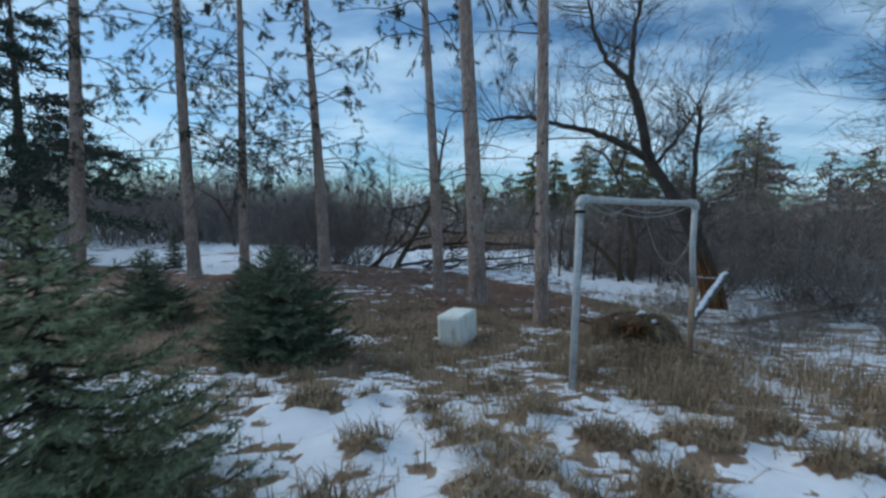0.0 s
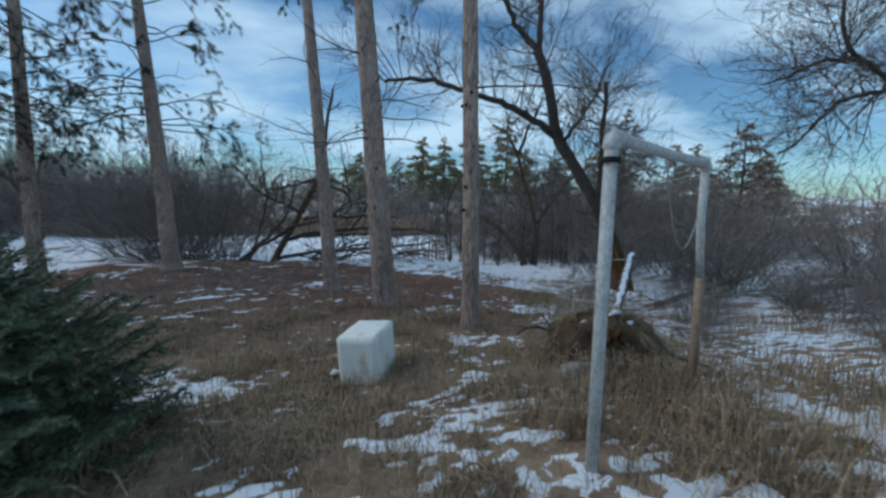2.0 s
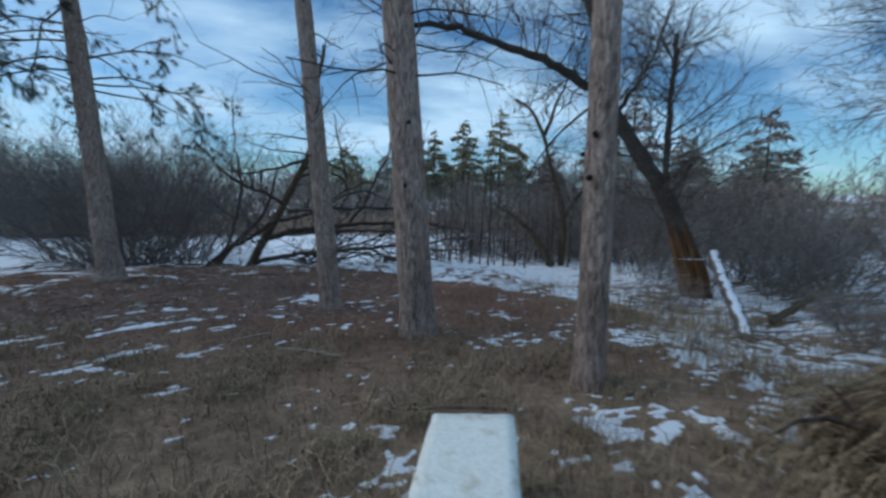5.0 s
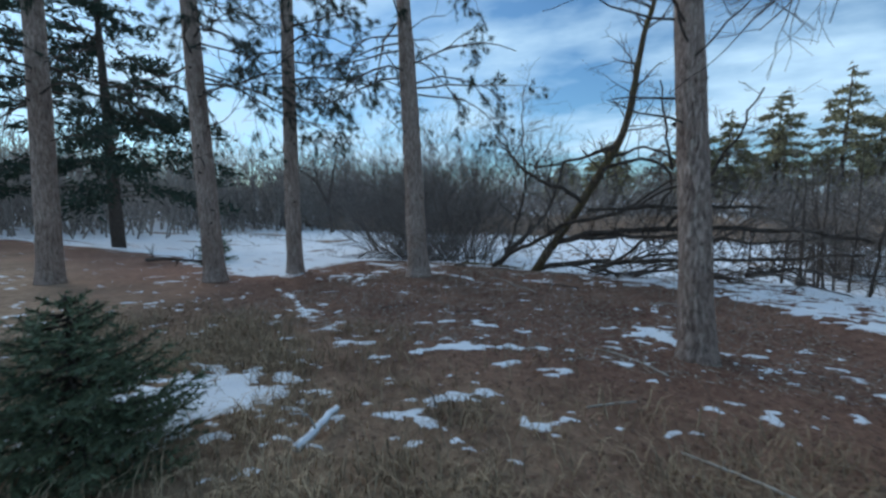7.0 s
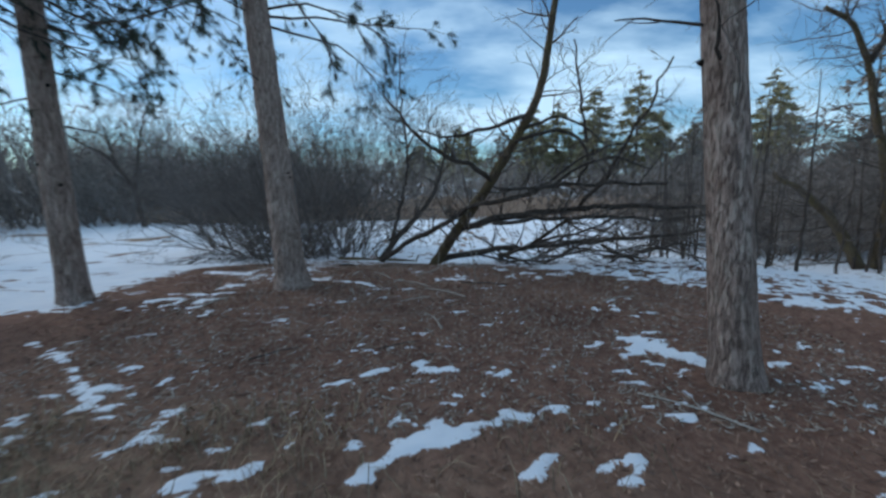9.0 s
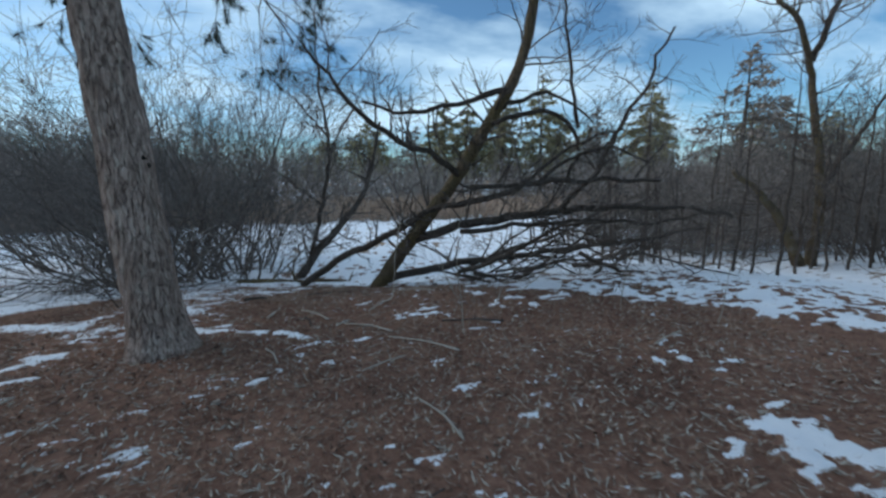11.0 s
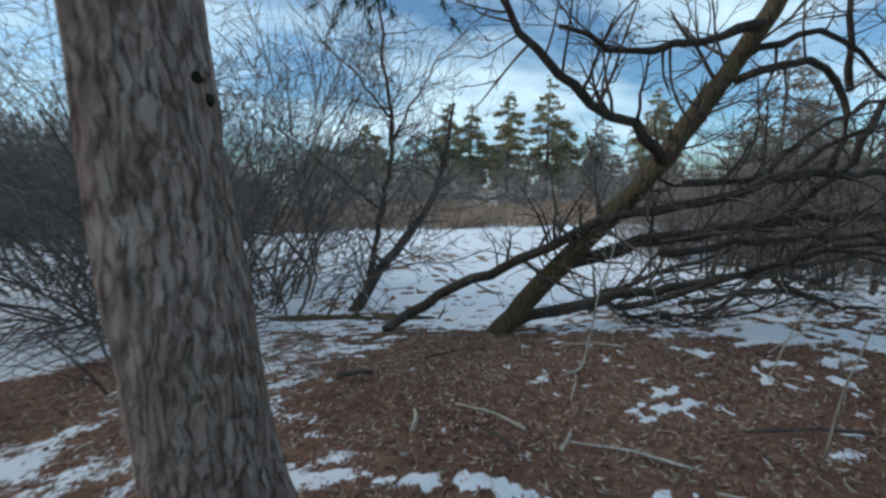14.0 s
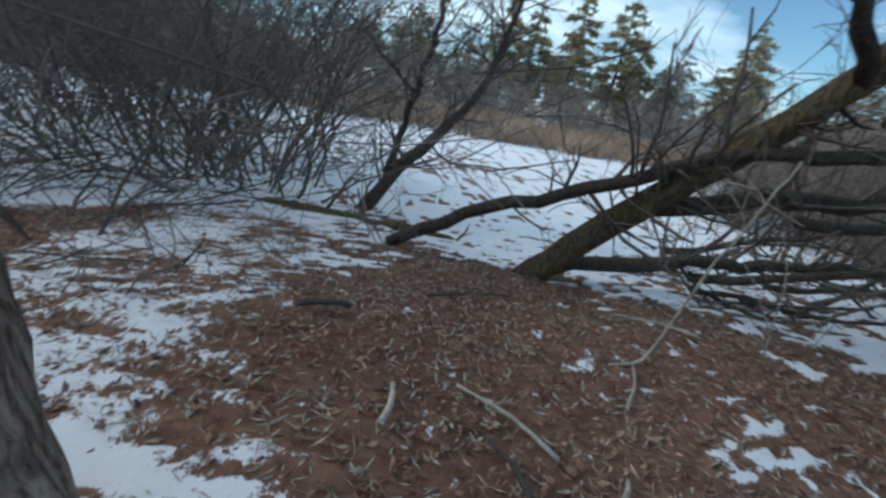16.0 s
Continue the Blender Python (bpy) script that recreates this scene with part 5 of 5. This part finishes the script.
# ---- root mound, logs, sticks and brush ----
def root_mound():
    x, y = 3.86, 6.55
    rng = np.random.default_rng(6)
    t = thing("root_mound", x, y, G(x, y), "uprooted stump mound with orange rotten hollow and dead grass", "stump")
    nu, nv = 40, 16
    g = Geo()
    U, V = np.meshgrid(np.linspace(0, 2 * np.pi, nu, endpoint=False), np.linspace(0, 1, nv), indexing="ij")
    r = 0.72 * (1 - V ** 2.2) ** 0.5
    z = 0.74 * V ** 0.9 - 0.08
    f = fbm((np.cos(U) * 2 + 4).ravel(), (np.sin(U) * 2).ravel(), 1.2, 3, (V * 3).ravel()).reshape(U.shape)
    r = r * (0.75 + 0.6 * f)
    hollow = np.exp(-(((U - 4.2) / 0.5) ** 2 + ((V - 0.62) / 0.2) ** 2))
    r = r * (1 - 0.5 * hollow)
    v = np.stack([r * np.cos(U), r * np.sin(U), z + 0.1 * (f - 0.5)], -1).reshape(-1, 3)
    i, j = np.meshgrid(np.arange(nu), np.arange(nv - 1), indexing="ij")
    i2 = (i + 1) % nu
    g.add(v, None, np.stack([i * nv + j, i2 * nv + j, i2 * nv + j + 1, i * nv + j + 1], -1).reshape(-1, 4))
    part("soil", g, M_SOIL, t)
    k = Geo()
    for q in range(170):
        a = 4.1 + rng.normal(0, 0.5)
        rr = rng.uniform(0.16, 0.46)
        p = np.array((rr * math.cos(a), rr * math.sin(a), rng.uniform(0.2, 0.5)))
        w = rng.uniform(0.008, 0.024)
        tube(k, [p, p + np.array((rng.normal(0, 0.05), -0.04, 0.07)), p + np.array((rng.normal(0, 0.1), -0.05, rng.uniform(0.08, 0.2)))], [w, w * 0.8, w * 0.2], 5)
    part("rotten_wood", k, M_ROT, t, "crumbling orange rotten wood", kind="stuff")
    k = Geo()
    n = 1500
    a, q = rng.uniform(0, 6.28, n), np.sqrt(rng.random(n))
    for s in range(n):
        rr = q[s] * 0.85
        zz = 0.66 * max(1 - (rr / 0.9) ** 2, 0)
        if abs(a[s] - 4.0) < 0.8 and rr > 0.12 and (rr < 0.6 or rng.random() < 0.6):
            continue
        p = np.array((rr * math.cos(a[s]), rr * math.sin(a[s]), zz - 0.03))
        o = np.array((math.cos(a[s]), math.sin(a[s]), 0)) * rng.uniform(0.1, 0.35)
        w = np.array((-math.sin(a[s]), math.cos(a[s]), 0)) * 0.004
        m = p + o * 0.5 + np.array((0, 0, rng.uniform(0.03, 0.14)))
        k.add([p - w, p + w, m + w, m - w, p + o + np.array((rng.normal(0, 0.05), rng.normal(0, 0.05), -0.12 * rng.random()))], [(3, 2, 4)], [(0, 1, 2, 3)])
    part("dead_grass", k, M_STRAW, t, "dead grass hanging over the mound", smooth=False)
    for aa, rr, zz in ((3.6, 0.36, 0.50), (3.2, 0.42, 0.42), (5.3, 0.34, 0.52), (5.8, 0.5, 0.36), (4.9, 0.2, 0.64)):
        c = Geo()
        d = np.array((-math.sin(aa), math.cos(aa), 0)) * 0.11
        o = np.array((rr * math.cos(aa), rr * math.sin(aa), zz + 0.04))
        tube(c, [o - d, o - d * 0.4 + np.array((0, 0, 0.03)), o + d * 0.3 + np.array((0, 0, 0.025)), o + d], [0.012, 0.032, 0.028, 0.01], 7)
        part("snow_cap", c, M_SNOW, t, "thin snow lying on the rim")
    for q in range(7):
        aa = rng.uniform(0, 6.28)
        lines = []
        grow(rng, (0.4 * math.cos(aa), 0.4 * math.sin(aa), 0.3), (math.cos(aa), math.sin(aa), 0.15), rng.uniform(0.5, 0.9), 0.03, 1, lines, 0.7, 0.35, -0.3, 2)
        g = Geo()
        lines_to(g, lines, 6, 4, 0.005)
        part("root", g, M_BRANCH, t)


root_mound()


def rock():
    x, y = 3.2, 5.98
    t = thing("pale_rock", x, y, G(x, y), "pale rounded rock beside the root mound", "rock")
    bm = bmesh.new()
    bmesh.ops.create_icosphere(bm, subdivisions=4, radius=1.0)
    for v in bm.verts:
        n = 1 + 0.28 * noise.noise(v.co * 1.4) + 0.10 * noise.noise(v.co * 4.0) + 0.04 * noise.noise(v.co * 11.0)
        v.co = Vector((v.co.x * 0.22, v.co.y * 0.15, v.co.z * 0.13)) * n
        v.co.z += 0.07
    me = bpy.data.meshes.new("stone")
    bm.to_mesh(me)
    for p in me.polygons:
        p.use_smooth = True
    me.materials.append(M_PALEROCK)
    part("stone", me, None, t)


rock()


def log(name, label, pts, r0, r1, mat, seed, stubs=4, category="log"):
    rng = np.random.default_rng(seed)
    p0 = np.array(pts[0])
    t = thing(name, *pts[0], label, category)
    ln = smooth_line(np.array(pts) - p0, max(r0 * 1.2, 0.05), r0 * 0.12, rng)
    rad = np.linspace(r0, r1, len(ln)) * (1 + rng.normal(0, 0.05, len(ln)))
    k = Geo()
    tube(k, ln, rad, 12 if r0 > 0.05 else 7)
    part("stem", k, mat, t)
    for _ in range(stubs):
        i = rng.integers(1, len(ln) - 1)
        d = rng.normal(0, 1, 3) + np.array((0, 0, 0.6))
        lines = []
        grow(rng, ln[i], d, r0 * rng.uniform(4, 9), r0 * 0.3, 1, lines, 0.7, 0.3, 0, 2)
        g = Geo()
        lines_to(g, lines, 5, 4, 0.003)
        part("branch_stub", g, mat, t)
    return t


def on(x, y, h=0.0):
    return (x, y, G(x, y) + h)


log("fallen_log", "snow-topped fallen log slanting from the broken tree", [on(6.5, 9.9, 0.04), (7.8, 11.4, -0.5), (9.3, 13.1, 0.0)], 0.10, 0.13, M_SNOWLOG, 1, 5)
log("fallen_log", "dark fallen log across the marsh grass", [on(8.5, 11.0, 0.1), on(10.6, 11.6, 0.35), on(12.8, 12.4, 0.5)], 0.08, 0.05, M_OLIVE, 2, 7)
log("fallen_log", "bleached crooked log lying on snow", [on(12.4, 10.6, 0.1), on(13.6, 10.9, 0.35), on(15.8, 11.0, 0.45)], 0.13, 0.08, M_OLIVE, 3, 6)
log("fallen_branch", "dark fallen branch at the edge of the snow", [on(-15.5, 16.6, 0.1), on(-13.8, 16.0, 0.25), on(-11.4, 15.9, 0.08)], 0.07, 0.03, M_BRANCH, 4, 6, "branch")
log("fallen_log", "mossy log half sunk in snow under the shrubs", [on(-5.6, 21.3, 0.0), on(-5.0, 21.0, 0.05), on(-4.4, 20.9, 0.0), on(-3.7, 20.5, 0.05), on(-3.1, 20.4, -0.02)], 0.085, 0.05, M_OLIVE, 5, 7)
STICKS = ((-3.03, 9.44, 1.70, 0.57, 0.032), (-2.4, 10.4, 2.2, 0.35, 0.008), (-1.2, 10.9, 0.6, 0.5, 0.009), (0.2, 10.0, 2.6, 0.9, 0.011), (1.6, 8.2, 2.9, 1.1, 0.013),
          (-3.55, 17.0, 2.3, 0.55, 0.010), (-3.45, 16.75, 0.7, 0.22, 0.012), (-3.75, 16.8, 1.9, 0.3, 0.010), (-4.3, 17.15, 1.3, 0.25, 0.014),
          (-3.0, 17.3, 0.9, 0.45, 0.008), (-4.75, 18.0, 0.1, 0.30, 0.02), (-2.8, 16.4, 2.5, 0.7, 0.009), (-2.2, 15.6, 2.4, 0.9, 0.010), (-1.4, 16.3, 2.8, 0.8, 0.012),
          (-3.2, 15.4, 0.5, 0.5, 0.007), (-4.0, 15.8, 2.0, 0.4, 0.008), (-3.9, 18.4, 0.2, 0.7, 0.008), (-0.2, 15.1, 0.4, 0.6, 0.009), (-6.1, 15.2, 1.1, 0.4, 0.012),
          (-3.3, 13.6, 0.4, 0.5, 0.006), (-0.4, 12.0, 2.4, 0.8, 0.008), (-1.9, 18.0, 2.6, 0.6, 0.01), (-4.6, 13.4, 0.6, 0.5, 0.007), (-2.6, 14.2, 1.9, 0.6, 0.008))
for i, (x, y, a, ln, r) in enumerate(STICKS):
    d = np.array((math.cos(a), math.sin(a))) * ln
    mid = (x + d[0] * 0.5 + 0.03, y + d[1] * 0.5)
    log("stick", "white snow-dusted stick lying in dry grass" if i == 0 else "pale dry stick lying on brown leaf litter", [on(x, y, r + 0.02 + r), on(*mid, r + 0.045 + r), on(x + d[0], y + d[1], r + 0.025 + r)], r * 1.15, r * 0.8,
        M_WHITESTICK if i == 0 else M_PALEWOOD if i % 3 != 1 else M_STUB, 200 + i, 1 if ln > 0.45 else 0, "stick")


def brush_pile():
    rng = np.random.default_rng(9)
    g = Geo()
    for i in range(60):
        x, y = rng.uniform(-1.8, 4.6), rng.uniform(17.7, 20.6)
        if y < 17.9 - 0.35 * x * (x < 0):
            continue
        z = G(x, y) + rng.uniform(0.02, 0.75) * rng.random()
        d = np.array((1.0, rng.normal(-0.15, 0.6), rng.normal(0.1, 0.35))) * (1 if rng.random() < 0.75 else -1)
        lines = []
        grow(rng, (x, y, z), d, rng.uniform(0.8, 2.6), rng.uniform(0.008, 0.035), 1, lines, 0.6, 0.22, -0.05, 5, 0.5, 6)
        lines_to(g, lines, 6, 3, 0.004)
    for i in range(95):
        x, y = rng.uniform(-9.5, -5.2), rng.uniform(20.2, 22.6)
        lines = []
        grow(rng, (x, y, G(x, y) + rng.uniform(0.03, 0.4)), (rng.normal(-0.5, 0.6), rng.normal(-0.4, 0.5), rng.normal(0.05, 0.2)), rng.uniform(0.7, 1.9),
             rng.uniform(0.006, 0.016), 1, lines, 0.6, 0.25, -0.1, 4)
        lines_to(g, lines, 5, 3, 0.004)
    tagged(new("brush", g.mesh("brush", M_TWIG)), "tangled dark fallen branches on snow", "brush", kind="stuff")


brush_pile()


def fallen_limb(x, y, z, way, length, r, seed):
    rng = np.random.default_rng(seed)
    t = thing("fallen_limb", x, y, z, "long dark fallen limb in the tangle of the half-fallen tree", "branch", "fallen limbs")
    lines = []
    grow(rng, (0, 0, 0), way, length, r, 2, lines, 0.75, 0.34, 0.0, 3, 0.5, 8)
    k, fine = Geo(), Geo()
    for lev, p, q in lines:
        tube(k if lev == 2 else fine, p, np.maximum(q, 0.005), 9 if lev == 2 else 4, lev == 2)
    part("stem", k, M_BRANCH, t)
    part("crown", fine, M_BRANCH, t, kind="stuff")


frng = np.random.default_rng(11)
for i in range(13):
    x = frng.uniform(-1.4, 2.6)
    y = frng.uniform(max(17.6, 18.1 - 0.35 * x), 19.8)
    fallen_limb(x, y, G(x, y) + frng.uniform(0.0, 1.0) * frng.random(), (1.0, frng.normal(-0.05, 0.35), frng.normal(0.16, 0.25)), frng.uniform(1.8, 3.8),
                frng.uniform(0.028, 0.06), 400 + i)


def stalk(x, y, h, lean, seed):
    rng = np.random.default_rng(seed)
    t = thing("bare_stalk", x, y, G(x, y), "thin pale leafless stalk standing on the mound", "plant")
    lines = []
    grow(rng, (0, 0, -0.03), (lean[0], lean[1], 1), h, 0.008, 1, lines, 0.6, 0.22, 0.05, 3, 0.45, 7)
    for i, (lev, p, r) in enumerate(lines):
        k = Geo()
        tube(k, p, np.maximum(r, 0.0025), 5)
        part("stem" if i == 0 else "twig", k, M_PALEWOOD, t)


for i, (x, y, h, lean) in enumerate(((-1.95, 16.25, 1.3, (-0.05, 0)), (-0.65, 17.5, 1.1, (0.5, -0.2)), (-1.2, 17.1, 0.8, (0.3, 0)), (0.4, 16.4, 0.9, (0.1, 0)),
                                     (-1.6, 17.7, 1.0, (-0.4, 0)), (1.2, 15.6, 0.8, (0, 0)))):
    stalk(x, y, h, lean, 300 + i)


def bent_stalk(pts, seed):
    """A long dry stem bowed over the litter, with a few twigs near its top."""
    rng = np.random.default_rng(seed)
    p0 = np.array(pts[0])
    t = thing("bent_stalk", *pts[0], "long pale dry stalk bowed over brown leaf litter", "plant")
    ln = smooth_line(np.array(pts) - p0, 0.08, 0.004, rng)
    rad = np.linspace(0.011, 0.005, len(ln))
    k = Geo()
    tube(k, ln, rad, 6)
    part("stem", k, M_PALEWOOD, t)
    for i in (len(ln) - 6, len(ln) - 4, len(ln) - 3):
        lines = []
        grow(rng, ln[i], rng.normal(0, 1, 3) + np.array((0, 0, 0.3)), rng.uniform(0.15, 0.3), 0.004, 1, lines, 0.6, 0.3, 0, 2)
        g = Geo()
        lines_to(g, lines, 4, 3, 0.002)
        part("twig", g, M_PALEWOOD, t)


bent_stalk([on(-2.86, 17.68, 0.01), on(-2.62, 17.68, 0.03), (-2.6, 17.65, -0.5), (-2.58, 17.57, 0.0), (-2.47, 17.47, 0.6)], 320)
